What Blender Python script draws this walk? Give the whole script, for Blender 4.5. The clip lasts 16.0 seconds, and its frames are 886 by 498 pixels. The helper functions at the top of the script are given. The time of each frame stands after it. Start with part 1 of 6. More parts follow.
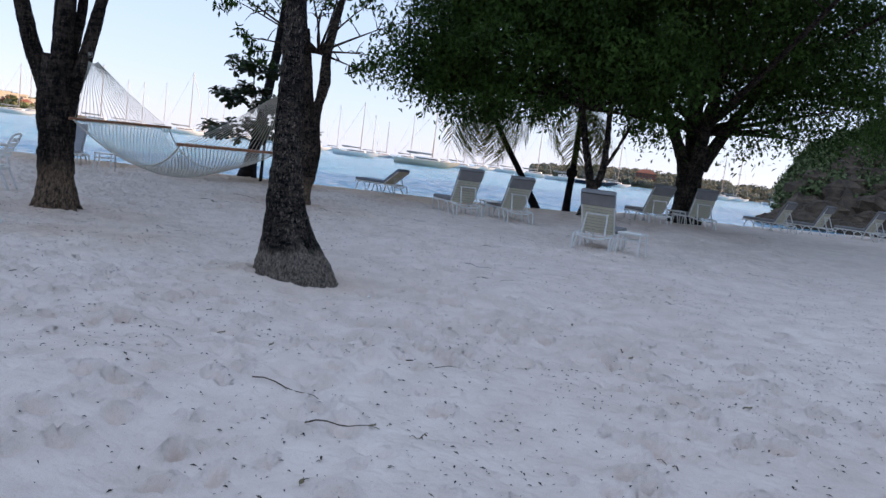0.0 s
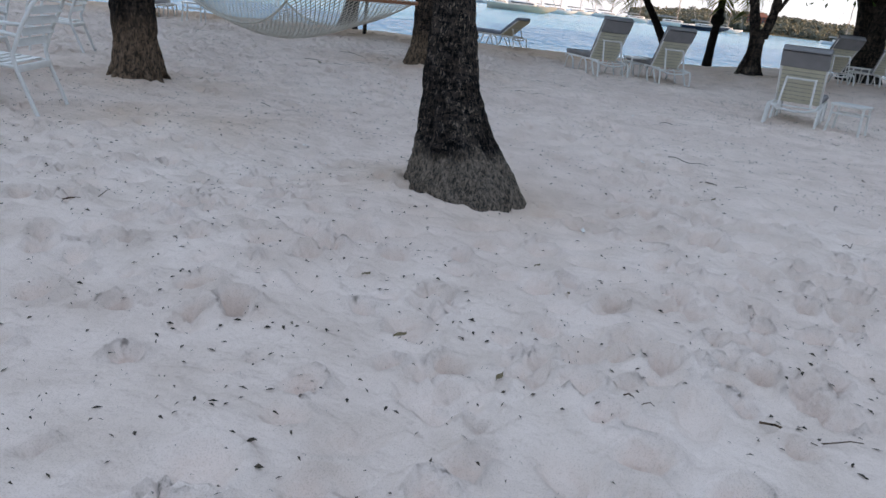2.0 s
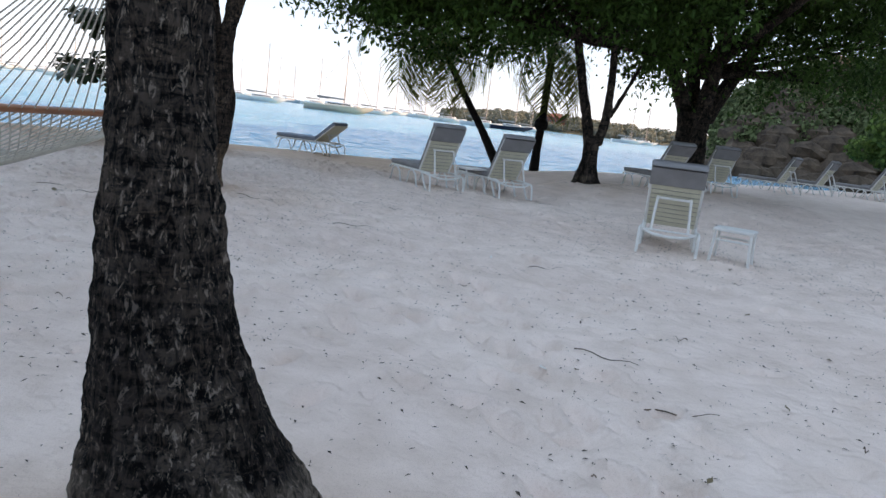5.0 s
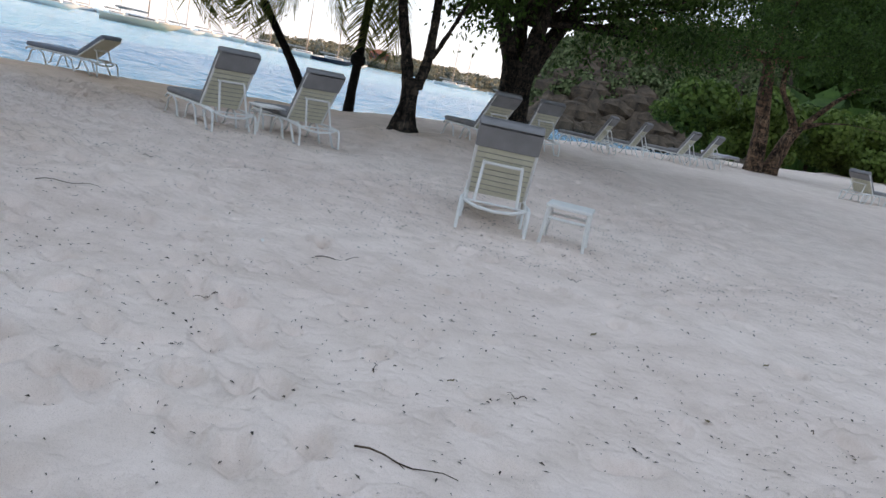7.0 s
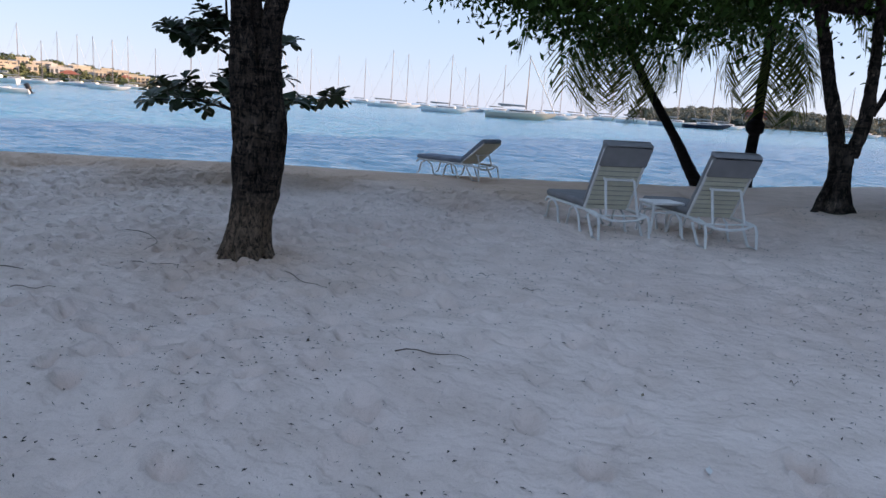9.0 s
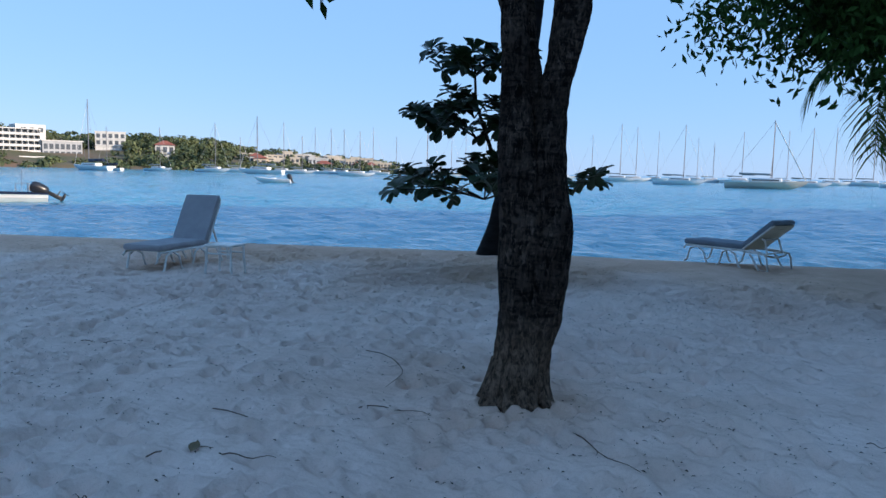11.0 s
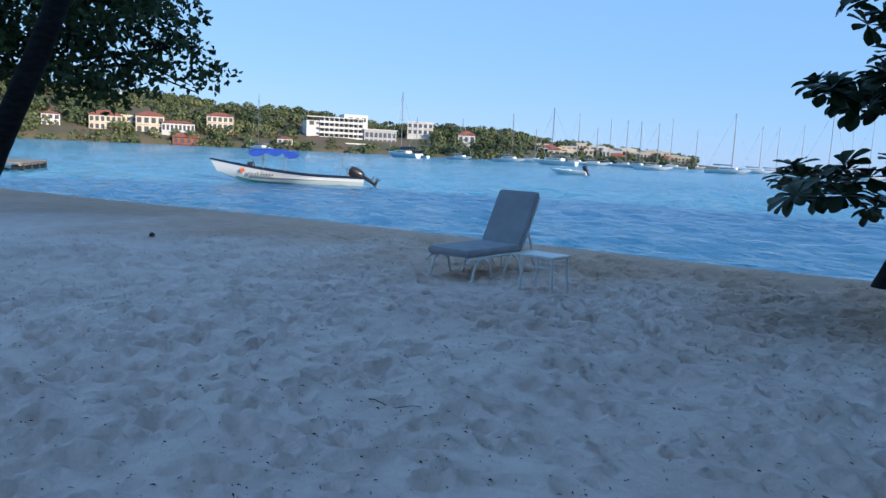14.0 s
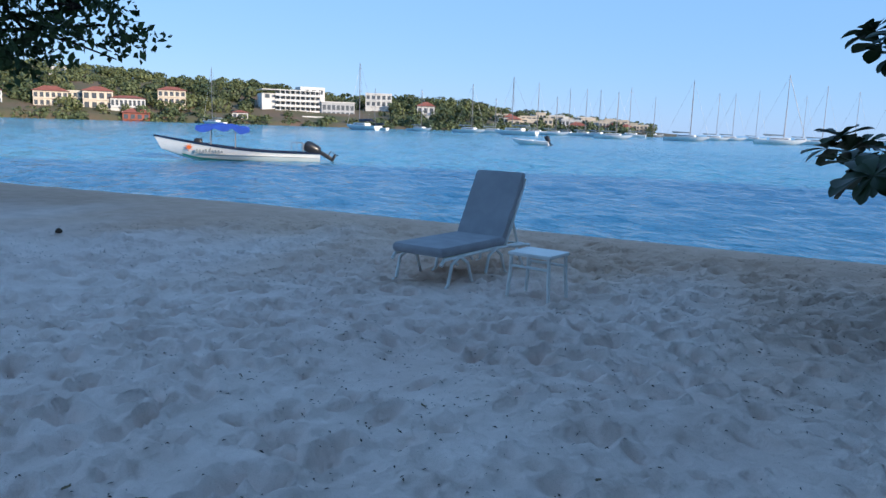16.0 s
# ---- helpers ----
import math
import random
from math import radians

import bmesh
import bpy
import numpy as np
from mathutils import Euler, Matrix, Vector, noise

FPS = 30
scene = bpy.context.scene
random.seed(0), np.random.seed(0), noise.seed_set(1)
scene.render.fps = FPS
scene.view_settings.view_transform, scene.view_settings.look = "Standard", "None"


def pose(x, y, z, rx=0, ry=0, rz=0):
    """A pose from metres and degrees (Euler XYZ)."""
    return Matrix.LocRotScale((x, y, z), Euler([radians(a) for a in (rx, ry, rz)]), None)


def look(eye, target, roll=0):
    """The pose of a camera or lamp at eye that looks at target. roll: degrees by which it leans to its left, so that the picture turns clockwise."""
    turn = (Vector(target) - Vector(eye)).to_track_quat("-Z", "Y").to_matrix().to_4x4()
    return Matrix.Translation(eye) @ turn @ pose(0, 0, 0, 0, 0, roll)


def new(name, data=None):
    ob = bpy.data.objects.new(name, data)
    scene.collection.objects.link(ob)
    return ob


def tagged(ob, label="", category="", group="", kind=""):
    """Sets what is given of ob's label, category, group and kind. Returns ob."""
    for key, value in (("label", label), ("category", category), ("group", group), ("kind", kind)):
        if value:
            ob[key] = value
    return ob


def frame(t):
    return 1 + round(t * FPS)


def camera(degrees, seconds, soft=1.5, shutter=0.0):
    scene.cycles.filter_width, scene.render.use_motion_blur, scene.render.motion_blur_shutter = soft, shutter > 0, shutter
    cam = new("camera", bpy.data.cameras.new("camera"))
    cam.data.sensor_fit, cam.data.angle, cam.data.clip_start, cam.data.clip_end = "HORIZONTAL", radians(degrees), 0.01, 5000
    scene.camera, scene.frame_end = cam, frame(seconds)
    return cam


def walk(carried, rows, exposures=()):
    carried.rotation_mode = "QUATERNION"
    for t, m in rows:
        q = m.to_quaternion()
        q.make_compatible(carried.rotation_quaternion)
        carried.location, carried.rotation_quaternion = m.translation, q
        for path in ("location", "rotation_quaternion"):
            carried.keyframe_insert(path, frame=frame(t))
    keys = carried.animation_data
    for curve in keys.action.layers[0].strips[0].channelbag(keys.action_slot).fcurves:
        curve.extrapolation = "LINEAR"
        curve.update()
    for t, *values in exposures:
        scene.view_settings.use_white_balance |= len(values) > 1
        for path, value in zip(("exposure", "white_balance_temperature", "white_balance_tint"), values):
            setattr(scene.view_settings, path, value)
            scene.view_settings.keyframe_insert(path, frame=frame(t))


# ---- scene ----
cam = camera(62.1, 16.0)
PATH = [
    (0, (1.407, 0.749, 1.311), (1.003, 2.693, 1.074), 7.1),
    (0.5, (1.027, 1.151, 1.333), (0.632, 3.103, 1.156), 8.2),
    (1, (0.667, 1.676, 1.25), (0.129, 3.598, 1.111), 8.1),
    (1.5, (0.29, 2.26, 1.254), (-0.295, 4.14, 0.899), 8.2),
    (2, (-0.077, 2.748, 1.26), (-0.634, 4.555, 0.608), 6.8),
    (2.5, (-0.306, 3.263, 1.253), (-0.87, 5.03, 0.505), 6.4),
    (3, (-0.56, 3.713, 1.317), (-1.313, 5.439, 0.643), 5.1),
    (3.5, (-0.65, 4.128, 1.354), (-1.522, 5.825, 0.756), 4.0),
    (4, (-0.661, 4.583, 1.398), (-1.462, 6.352, 0.919), 3.6),
    (4.5, (-0.747, 5.121, 1.389), (-1.243, 7.019, 1.001), 5.8),
    (5, (-0.74, 5.613, 1.336), (-0.888, 7.576, 0.983), 6.9),
    (7.5, (-0.464, 8.053, 1.398), (-0.09, 9.966, 0.949), 12.2),
    (8, (-0.51, 8.549, 1.425), (-0.504, 10.496, 0.97), 13.0),
    (8.5, (-0.735, 9.092, 1.474), (-1.143, 11.002, 1.04), 7.9),
    (10.8, (-2.118, 10.998, 1.53), (-3.21, 12.659, 1.303), 1.5),
    (11, (-2.309, 11.066, 1.559), (-3.501, 12.657, 1.35), 1.2),
    (11.5, (-2.776, 11.295, 1.559), (-4.173, 12.721, 1.435), 1.9),
    (12, (-3.187, 11.478, 1.547), (-4.708, 12.77, 1.412), 1.8),
    (12.5, (-3.592, 11.666, 1.571), (-5.203, 12.835, 1.377), 2.0),
    (13, (-3.903, 11.919, 1.574), (-5.588, 12.975, 1.366), 3.0),
    (13.5, (-4.249, 12.081, 1.583), (-5.965, 13.08, 1.339), 2.3),
    (14, (-4.632, 12.314, 1.554), (-6.331, 13.338, 1.297), 2.7),
    (14.5, (-4.99, 12.529, 1.568), (-6.66, 13.599, 1.318), 3.5),
    (15, (-5.408, 12.711, 1.577), (-7.002, 13.89, 1.316), 2.9),
    (15.5, (-5.801, 12.997, 1.571), (-7.357, 14.218, 1.271), 3.0),
    (16, (-6.203, 13.176, 1.576), (-7.836, 14.284, 1.248), 1.8),
]
walk(cam, [(t, look(eye, target, roll)) for t, eye, target, roll in PATH],
     [(0, 1.74, 10100, 33), (1.5, 1.74, 10200, 32), (2.4, 2.03, 13200, 33), (3.2, 2.0, 13100, 33), (5, 2.12, 11900, 31), (7.5, 2.17, 13500, 33), (8.05, 2.2, 13100, 33), (8.5, 1.86, 11300, 33), (11, 1.2, 6650, 16), (13, 1.1, 6350, 14), (16, 1.12, 6400, 15)])

# ---- world, sun ----
SUN_AZ, SUN_EL = 72.0, 17.0   # degrees from +y towards +x, and above the horizon
world = bpy.data.worlds.new("sky")
scene.world = world
world.use_nodes = True
wn = world.node_tree.nodes
sky = wn.new("ShaderNodeTexSky")
sky.sky_type, sky.sun_disc = "NISHITA", False
sky.sun_elevation, sky.sun_rotation = radians(SUN_EL), radians(SUN_AZ)
sky.air_density, sky.dust_density, sky.ozone_density = 1.0, 0.1, 2.0
haze = wn.new("ShaderNodeMixRGB")   # even blue of the clear air over the whole sky
haze.blend_type, haze.inputs[0].default_value = "MIX", 0.6
haze.inputs[2].default_value = (3.35, 7.5, 13.8, 1)
world.node_tree.links.new(sky.outputs["Color"], haze.inputs[1])
world.node_tree.links.new(haze.outputs[0], wn["Background"].inputs["Color"])
wn["Background"].inputs["Strength"].default_value = 0.045
sun_data = bpy.data.lights.new("sun", "SUN")
sun_data.energy, sun_data.angle, sun_data.color = 2.6, radians(0.5), (1.0, 0.86, 0.68)
sun = new("sun", sun_data)
sa, se = radians(SUN_AZ), radians(SUN_EL)
sun.matrix_world = look((math.sin(sa) * math.cos(se) * 50, math.cos(sa) * math.cos(se) * 50, math.sin(se) * 50), (0, 0, 0))


# ---- materials ----
def material(name, colour, rough=0.6, metal=0.0, scale=8.0, vary=0.25, bump=0.3, fine=60.0, spec=0.5, stretch=(1, 1, 1), colour2=None, through_light=0.0, island=0.0, coat=0.0):
    """Colour broken up at two scales by noise, with a fine relief."""
    m = bpy.data.materials.new(name)
    m.use_nodes = True
    n, l = m.node_tree.nodes, m.node_tree.links
    b = n["Principled BSDF"]
    geo = n.new("ShaderNodeTexCoord")
    mp = n.new("ShaderNodeMapping")
    mp.inputs["Scale"].default_value = stretch
    l.new(geo.outputs["Object"], mp.inputs["Vector"])
    big, small = n.new("ShaderNodeTexNoise"), n.new("ShaderNodeTexNoise")
    big.inputs["Scale"].default_value, small.inputs["Scale"].default_value = scale, fine
    big.inputs["Detail"].default_value = small.inputs["Detail"].default_value = 5
    l.new(mp.outputs[0], big.inputs["Vector"])
    l.new(mp.outputs[0], small.inputs["Vector"])
    mixv = n.new("ShaderNodeMath")
    mixv.operation = "MULTIPLY_ADD"
    l.new(small.outputs["Fac"], mixv.inputs[0])
    mixv.inputs[1].default_value = 0.4
    l.new(big.outputs["Fac"], mixv.inputs[2])
    ramp = n.new("ShaderNodeValToRGB")
    c2 = colour2 or tuple(min(1, c * (1 + vary)) for c in colour)
    c1 = colour if colour2 else tuple(c * (1 - vary) for c in colour)
    ramp.color_ramp.elements[0].position, ramp.color_ramp.elements[1].position = 0.48, 0.92
    ramp.color_ramp.elements[0].color, ramp.color_ramp.elements[1].color = (*c1, 1), (*c2, 1)
    l.new(mixv.outputs[0], ramp.inputs[0])
    out = ramp.outputs[0]
    if island:
        g = n.new("ShaderNodeNewGeometry")
        hsv = n.new("ShaderNodeHueSaturation")
        mr = n.new("ShaderNodeMapRange")
        mr.inputs["To Min"].default_value, mr.inputs["To Max"].default_value = 1 - island, 1 + island
        l.new(g.outputs["Random Per Island"], mr.inputs["Value"])
        l.new(mr.outputs[0], hsv.inputs["Value"])
        l.new(out, hsv.inputs["Color"])
        out = hsv.outputs[0]
    l.new(out, b.inputs["Base Color"])
    b.inputs["Roughness"].default_value, b.inputs["Metallic"].default_value = rough, metal
    b.inputs["Specular IOR Level"].default_value = spec
    b.inputs["Coat Weight"].default_value = coat
    if bump:
        bp = n.new("ShaderNodeBump")
        bp.inputs["Strength"].default_value, bp.inputs["Distance"].default_value = bump, 0.02
        l.new(mixv.outputs[0], bp.inputs["Height"])
        l.new(bp.outputs[0], b.inputs["Normal"])
    if through_light:
        tr, mx = n.new("ShaderNodeBsdfTranslucent"), n.new("ShaderNodeMixShader")
        l.new(out, tr.inputs["Color"])
        mx.inputs[0].default_value = through_light
        l.new(b.outputs[0], mx.inputs[1])
        l.new(tr.outputs[0], mx.inputs[2])
        l.new(mx.outputs[0], n["Material Output"].inputs["Surface"])
    return m


def bark(name, dark, light, grey, scale=26.0, plates=1.0, worn=0.0, worn_colour=(0.2, 0.16, 0.13), blur=0.14):
    """Dark fissured bark: long cracks, flaking plates, paler flecks, and a worn foot."""
    m = bpy.data.materials.new(name)
    m.use_nodes = True
    n, l = m.node_tree.nodes, m.node_tree.links
    b = n["Principled BSDF"]
    co = n.new("ShaderNodeTexCoord")
    def noise_tex(stretch, s, detail, rough, twist=0.0):
        mp, t = n.new("ShaderNodeMapping"), n.new("ShaderNodeTexNoise")
        mp.inputs["Scale"].default_value = stretch
        l.new(co.outputs["Object"], mp.inputs[0])
        l.new(mp.outputs[0], t.inputs["Vector"])
        t.inputs["Scale"].default_value, t.inputs["Detail"].default_value = s, detail
        t.inputs["Roughness"].default_value, t.inputs["Distortion"].default_value = rough, twist
        return t.outputs["Fac"]
    def ramped(fac, a, b0, ca=(0, 0, 0), cb=(1, 1, 1)):
        r = n.new("ShaderNodeValToRGB")
        r.color_ramp.elements[0].position, r.color_ramp.elements[1].position = a, b0
        r.color_ramp.elements[0].color, r.color_ramp.elements[1].color = (*ca, 1), (*cb, 1)
        l.new(fac, r.inputs[0])
        return r.outputs[0]
    def mixed(fac, a, b0, kind="MIX"):
        x = n.new("ShaderNodeMixRGB")
        x.blend_type = kind
        for k, v in enumerate((fac, a, b0)):
            if hasattr(v, "is_linked"):
                l.new(v, x.inputs[k])
            else:
                x.inputs[k].default_value = v
        return x.outputs[0]
    cracks = noise_tex((1, 1, 0.34), scale, 10, 0.72, 1.2)
    breaks = noise_tex((0.45, 0.45, 1.7), scale * 0.5, 7, 0.66, 1.0)
    flecks = noise_tex((1, 1, 0.45), scale * 1.3, 7, 0.74, 0.6)
    broad = noise_tex((1, 1, 0.6), 3.5, 5, 0.6)
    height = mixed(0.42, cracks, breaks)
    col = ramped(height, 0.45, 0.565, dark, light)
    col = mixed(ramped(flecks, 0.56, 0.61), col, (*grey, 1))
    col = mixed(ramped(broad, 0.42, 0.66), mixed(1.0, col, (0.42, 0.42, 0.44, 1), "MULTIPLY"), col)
    if worn:
        sep, add = n.new("ShaderNodeSeparateXYZ"), n.new("ShaderNodeMath")
        l.new(co.outputs["Object"], sep.inputs[0])
        add.operation = "MULTIPLY_ADD"
        l.new(broad, add.inputs[0])
        add.inputs[1].default_value = -0.35
        l.new(sep.outputs["Z"], add.inputs[2])
        edge = n.new("ShaderNodeMapRange")
        edge.inputs["From Min"].default_value, edge.inputs["From Max"].default_value = worn - 0.175 + blur, worn - 0.175 - blur
        l.new(add.outputs[0], edge.inputs["Value"])
        pale = ramped(flecks, 0.40, 0.60, tuple(c * 0.16 for c in worn_colour), worn_colour)
        col = mixed(edge.outputs[0], col, pale)
    l.new(col, b.inputs["Base Color"])
    b.inputs["Roughness"].default_value = 0.92
    b.inputs["Specular IOR Level"].default_value = 0.12
    bp = n.new("ShaderNodeBump")
    bp.inputs["Strength"].default_value, bp.inputs["Distance"].default_value = plates, 0.06
    l.new(height, bp.inputs["Height"])
    l.new(bp.outputs[0], b.inputs["Normal"])
    return m


def sand_material():
    m = bpy.data.materials.new("sand")
    m.use_nodes = True
    n, l = m.node_tree.nodes, m.node_tree.links
    b = n["Principled BSDF"]
    co = n.new("ShaderNodeTexCoord")
    sc = []
    for s, d in ((0.35, 4), (3.2, 6), (14, 8), (220, 3)):
        t = n.new("ShaderNodeTexNoise")
        t.inputs["Scale"].default_value, t.inputs["Detail"].default_value = s, d
        l.new(co.outputs["Object"], t.inputs["Vector"])
        sc.append(t.outputs["Fac"])
    r1 = n.new("ShaderNodeValToRGB")
    r1.color_ramp.elements[0].position, r1.color_ramp.elements[1].position = 0.36, 0.66
    r1.color_ramp.elements[0].color, r1.color_ramp.elements[1].color = (0.80, 0.625, 0.556, 1), (0.87, 0.705, 0.634, 1)
    l.new(sc[0], r1.inputs[0])
    r2 = n.new("ShaderNodeValToRGB")
    r2.color_ramp.elements[0].position, r2.color_ramp.elements[1].position = 0.33, 0.62
    r2.color_ramp.elements[0].color, r2.color_ramp.elements[1].color = (0.90, 0.88, 0.86, 1), (1.03, 1.03, 1.03, 1)
    l.new(sc[1], r2.inputs[0])
    r3 = n.new("ShaderNodeValToRGB")
    r3.color_ramp.elements[0].position, r3.color_ramp.elements[1].position = 0.25, 0.5
    r3.color_ramp.elements[0].color, r3.color_ramp.elements[1].color = (0.80, 0.77, 0.74, 1), (1, 1, 1, 1)
    l.new(sc[3], r3.inputs[0])
    m1, m2 = n.new("ShaderNodeMixRGB"), n.new("ShaderNodeMixRGB")
    m1.blend_type = m2.blend_type = "MULTIPLY"
    m1.inputs[0].default_value = m2.inputs[0].default_value = 1
    l.new(r1.outputs[0], m1.inputs[1])
    l.new(r2.outputs[0], m1.inputs[2])
    l.new(m1.outputs[0], m2.inputs[1])
    l.new(r3.outputs[0], m2.inputs[2])
    # the mask multiplies the sand towards a browner tone
    tan_mask, browner = n.new("ShaderNodeAttribute"), n.new("ShaderNodeMixRGB")
    tan_mask.attribute_name = "tan_mask"
    browner.blend_type = "MULTIPLY"
    browner.inputs[2].default_value = (0.80, 0.67, 0.56, 1)
    l.new(tan_mask.outputs["Fac"], browner.inputs[0])
    l.new(m2.outputs[0], browner.inputs[1])
    l.new(browner.outputs[0], b.inputs["Base Color"])
    b.inputs["Roughness"].default_value, b.inputs["Specular IOR Level"].default_value = 0.95, 0.2
    dents, dent = n.new("ShaderNodeTexNoise"), n.new("ShaderNodeMapRange")
    dents.inputs["Scale"].default_value, dents.inputs["Detail"].default_value = 8.5, 1.0
    dent.interpolation_type = "SMOOTHSTEP"
    dent.inputs["From Min"].default_value, dent.inputs["From Max"].default_value = 0.34, 0.58
    l.new(co.outputs["Object"], dents.inputs["Vector"])
    l.new(dents.outputs["Fac"], dent.inputs["Value"])
    b0, b1, b2 = (n.new("ShaderNodeBump") for k in range(3))
    b0.inputs["Strength"].default_value, b0.inputs["Distance"].default_value = 0.2, 0.04
    l.new(dent.outputs[0], b0.inputs["Height"])
    l.new(b0.outputs[0], b1.inputs["Normal"])
    b1.inputs["Strength"].default_value, b1.inputs["Distance"].default_value = 0.6, 0.04
    b2.inputs["Strength"].default_value, b2.inputs["Distance"].default_value = 0.3, 0.004
    l.new(sc[2], b1.inputs["Height"])
    l.new(sc[3], b2.inputs["Height"])
    l.new(b1.outputs[0], b2.inputs["Normal"])
    l.new(b2.outputs[0], b.inputs["Normal"])
    return m


def sea_material():
    m = bpy.data.materials.new("sea")
    m.use_nodes = True
    n, l = m.node_tree.nodes, m.node_tree.links
    b = n["Principled BSDF"]
    co, mp = n.new("ShaderNodeTexCoord"), n.new("ShaderNodeMapping")
    mp.inputs["Rotation"].default_value = (0, 0, radians(33))
    mp.inputs["Scale"].default_value = (0.55, 1.0, 1.0)
    l.new(co.outputs["Object"], mp.inputs[0])
    hs = []
    for s, d in ((0.5, 4), (1.8, 5), (6.0, 4)):
        t = n.new("ShaderNodeTexNoise")
        t.inputs["Scale"].default_value, t.inputs["Detail"].default_value = s, d
        l.new(mp.outputs[0], t.inputs["Vector"])
        hs.append(t.outputs["Fac"])
    prev = None
    for h, st, di in zip(hs, (1.0, 1.0, 1.0), (0.3, 0.32, 0.12)):
        bp = n.new("ShaderNodeBump")
        bp.inputs["Strength"].default_value, bp.inputs["Distance"].default_value = st, di
        l.new(h, bp.inputs["Height"])
        if prev:
            l.new(prev, bp.inputs["Normal"])
        prev = bp.outputs[0]
    l.new(prev, b.inputs["Normal"])
    ramp = n.new("ShaderNodeValToRGB")
    ramp.color_ramp.elements[0].position, ramp.color_ramp.elements[1].position = 0.35, 0.7
    ramp.color_ramp.elements[0].color, ramp.color_ramp.elements[1].color = (0.045, 0.265, 0.40, 1), (0.075, 0.335, 0.47, 1)
    big = n.new("ShaderNodeTexNoise")
    big.inputs["Scale"].default_value = 0.02
    l.new(co.outputs["Object"], big.inputs["Vector"])
    l.new(big.outputs["Fac"], ramp.inputs[0])
    # paler water over the shallow sand near the beach
    way = n.new("ShaderNodeVectorMath")
    way.operation = "DOT_PRODUCT"
    way.inputs[1].default_value = (-0.50, 0.866, 0)
    l.new(co.outputs["Object"], way.inputs[0])
    shoal, pale = n.new("ShaderNodeMapRange"), n.new("ShaderNodeMixRGB")
    shoal.inputs["From Min"].default_value, shoal.inputs["From Max"].default_value = 45.0, 25.0
    l.new(way.outputs["Value"], shoal.inputs["Value"])
    l.new(shoal.outputs[0], pale.inputs[0])
    l.new(ramp.outputs[0], pale.inputs[1])
    pale.inputs[2].default_value = (0.10, 0.41, 0.52, 1)
    l.new(pale.outputs[0], b.inputs["Base Color"])
    b.inputs["Specular IOR Level"].default_value = 0.4
    b.inputs["Roughness"].default_value, b.inputs["IOR"].default_value = 0.1, 1.33
    return m


SAND, SEA = sand_material(), sea_material()
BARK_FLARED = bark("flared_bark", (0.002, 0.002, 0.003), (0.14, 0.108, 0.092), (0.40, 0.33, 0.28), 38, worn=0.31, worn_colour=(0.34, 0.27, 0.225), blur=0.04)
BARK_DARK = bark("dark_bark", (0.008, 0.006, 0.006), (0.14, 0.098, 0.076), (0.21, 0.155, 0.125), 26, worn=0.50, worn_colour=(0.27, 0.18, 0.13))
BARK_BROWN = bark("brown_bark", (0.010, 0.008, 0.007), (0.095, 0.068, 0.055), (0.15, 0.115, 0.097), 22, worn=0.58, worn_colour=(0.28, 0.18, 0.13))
BARK_FAR = bark("far_bark", (0.016, 0.013, 0.011), (0.10, 0.076, 0.062), (0.17, 0.135, 0.11), 12)
BARK_RED = bark("reddish_bark", (0.05, 0.028, 0.019), (0.32, 0.18, 0.12), (0.38, 0.26, 0.19), 9)
PALM_BARK = material("palm_bark", (0.013, 0.011, 0.011), 0.9, spec=0.12, scale=6, vary=0.5, bump=0.6, fine=40, stretch=(1, 1, 3))
LEAF = material("leaf", (0.014, 0.046, 0.012), 0.6, scale=1.0, vary=0.35, bump=0, through_light=0.18, island=0.5, colour2=(0.048, 0.12, 0.028), spec=0.1)
LEAF_BOUGH = material("bough_leaf", (0.022, 0.045, 0.016), 0.5, scale=1.5, vary=0.35, bump=0, through_light=0.3, island=0.5, colour2=(0.065, 0.10, 0.035), spec=0.3)
LEAF_ALMOND = material("almond_leaf", (0.012, 0.03, 0.012), 0.4, scale=2, vary=0.3, bump=0, through_light=0.12, colour2=(0.03, 0.06, 0.02), spec=0.3)
LEAF_PALM = material("palm_leaf", (0.04, 0.08, 0.018), 0.6, scale=2, vary=0.3, bump=0, through_light=0.25, island=0.3, colour2=(0.12, 0.13, 0.04), spec=0.1)
SCRUB = material("scrub_leaf", (0.07, 0.10, 0.042), 0.8, scale=0.4, vary=0.3, bump=0, through_light=0.15, island=0.45, colour2=(0.12, 0.155, 0.075), spec=0.1)
BUSH = material("bush_leaf", (0.055, 0.12, 0.025), 0.6, scale=0.35, vary=0.3, bump=0, through_light=0.3, island=0.45, colour2=(0.12, 0.20, 0.05), spec=0.2)
FAR_GREEN = material("far_woods", (0.045, 0.072, 0.03), 0.7, scale=0.03, vary=0.3, bump=0, through_light=0.15, island=0.45, colour2=(0.15, 0.17, 0.065), fine=0.2)
# distance haze is mixed into this leaf colour, hence pale and grey
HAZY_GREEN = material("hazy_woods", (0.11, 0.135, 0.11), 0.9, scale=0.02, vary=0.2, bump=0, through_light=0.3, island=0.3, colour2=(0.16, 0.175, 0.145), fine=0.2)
EARTH = material("earth_slope", (0.16, 0.105, 0.07), 0.95, scale=0.05, vary=0.4, bump=0.5, fine=0.6, colour2=(0.07, 0.085, 0.035))
ROCK = material("shore_rock", (0.035, 0.026, 0.022), 0.95, scale=0.6, vary=0.5, bump=0.9, fine=6, colour2=(0.16, 0.11, 0.08), spec=0.1)
WHITE_METAL = material("white_enamel", (0.74, 0.74, 0.72), 0.4, scale=9, vary=0.08, bump=0.05, fine=120, coat=0.1)
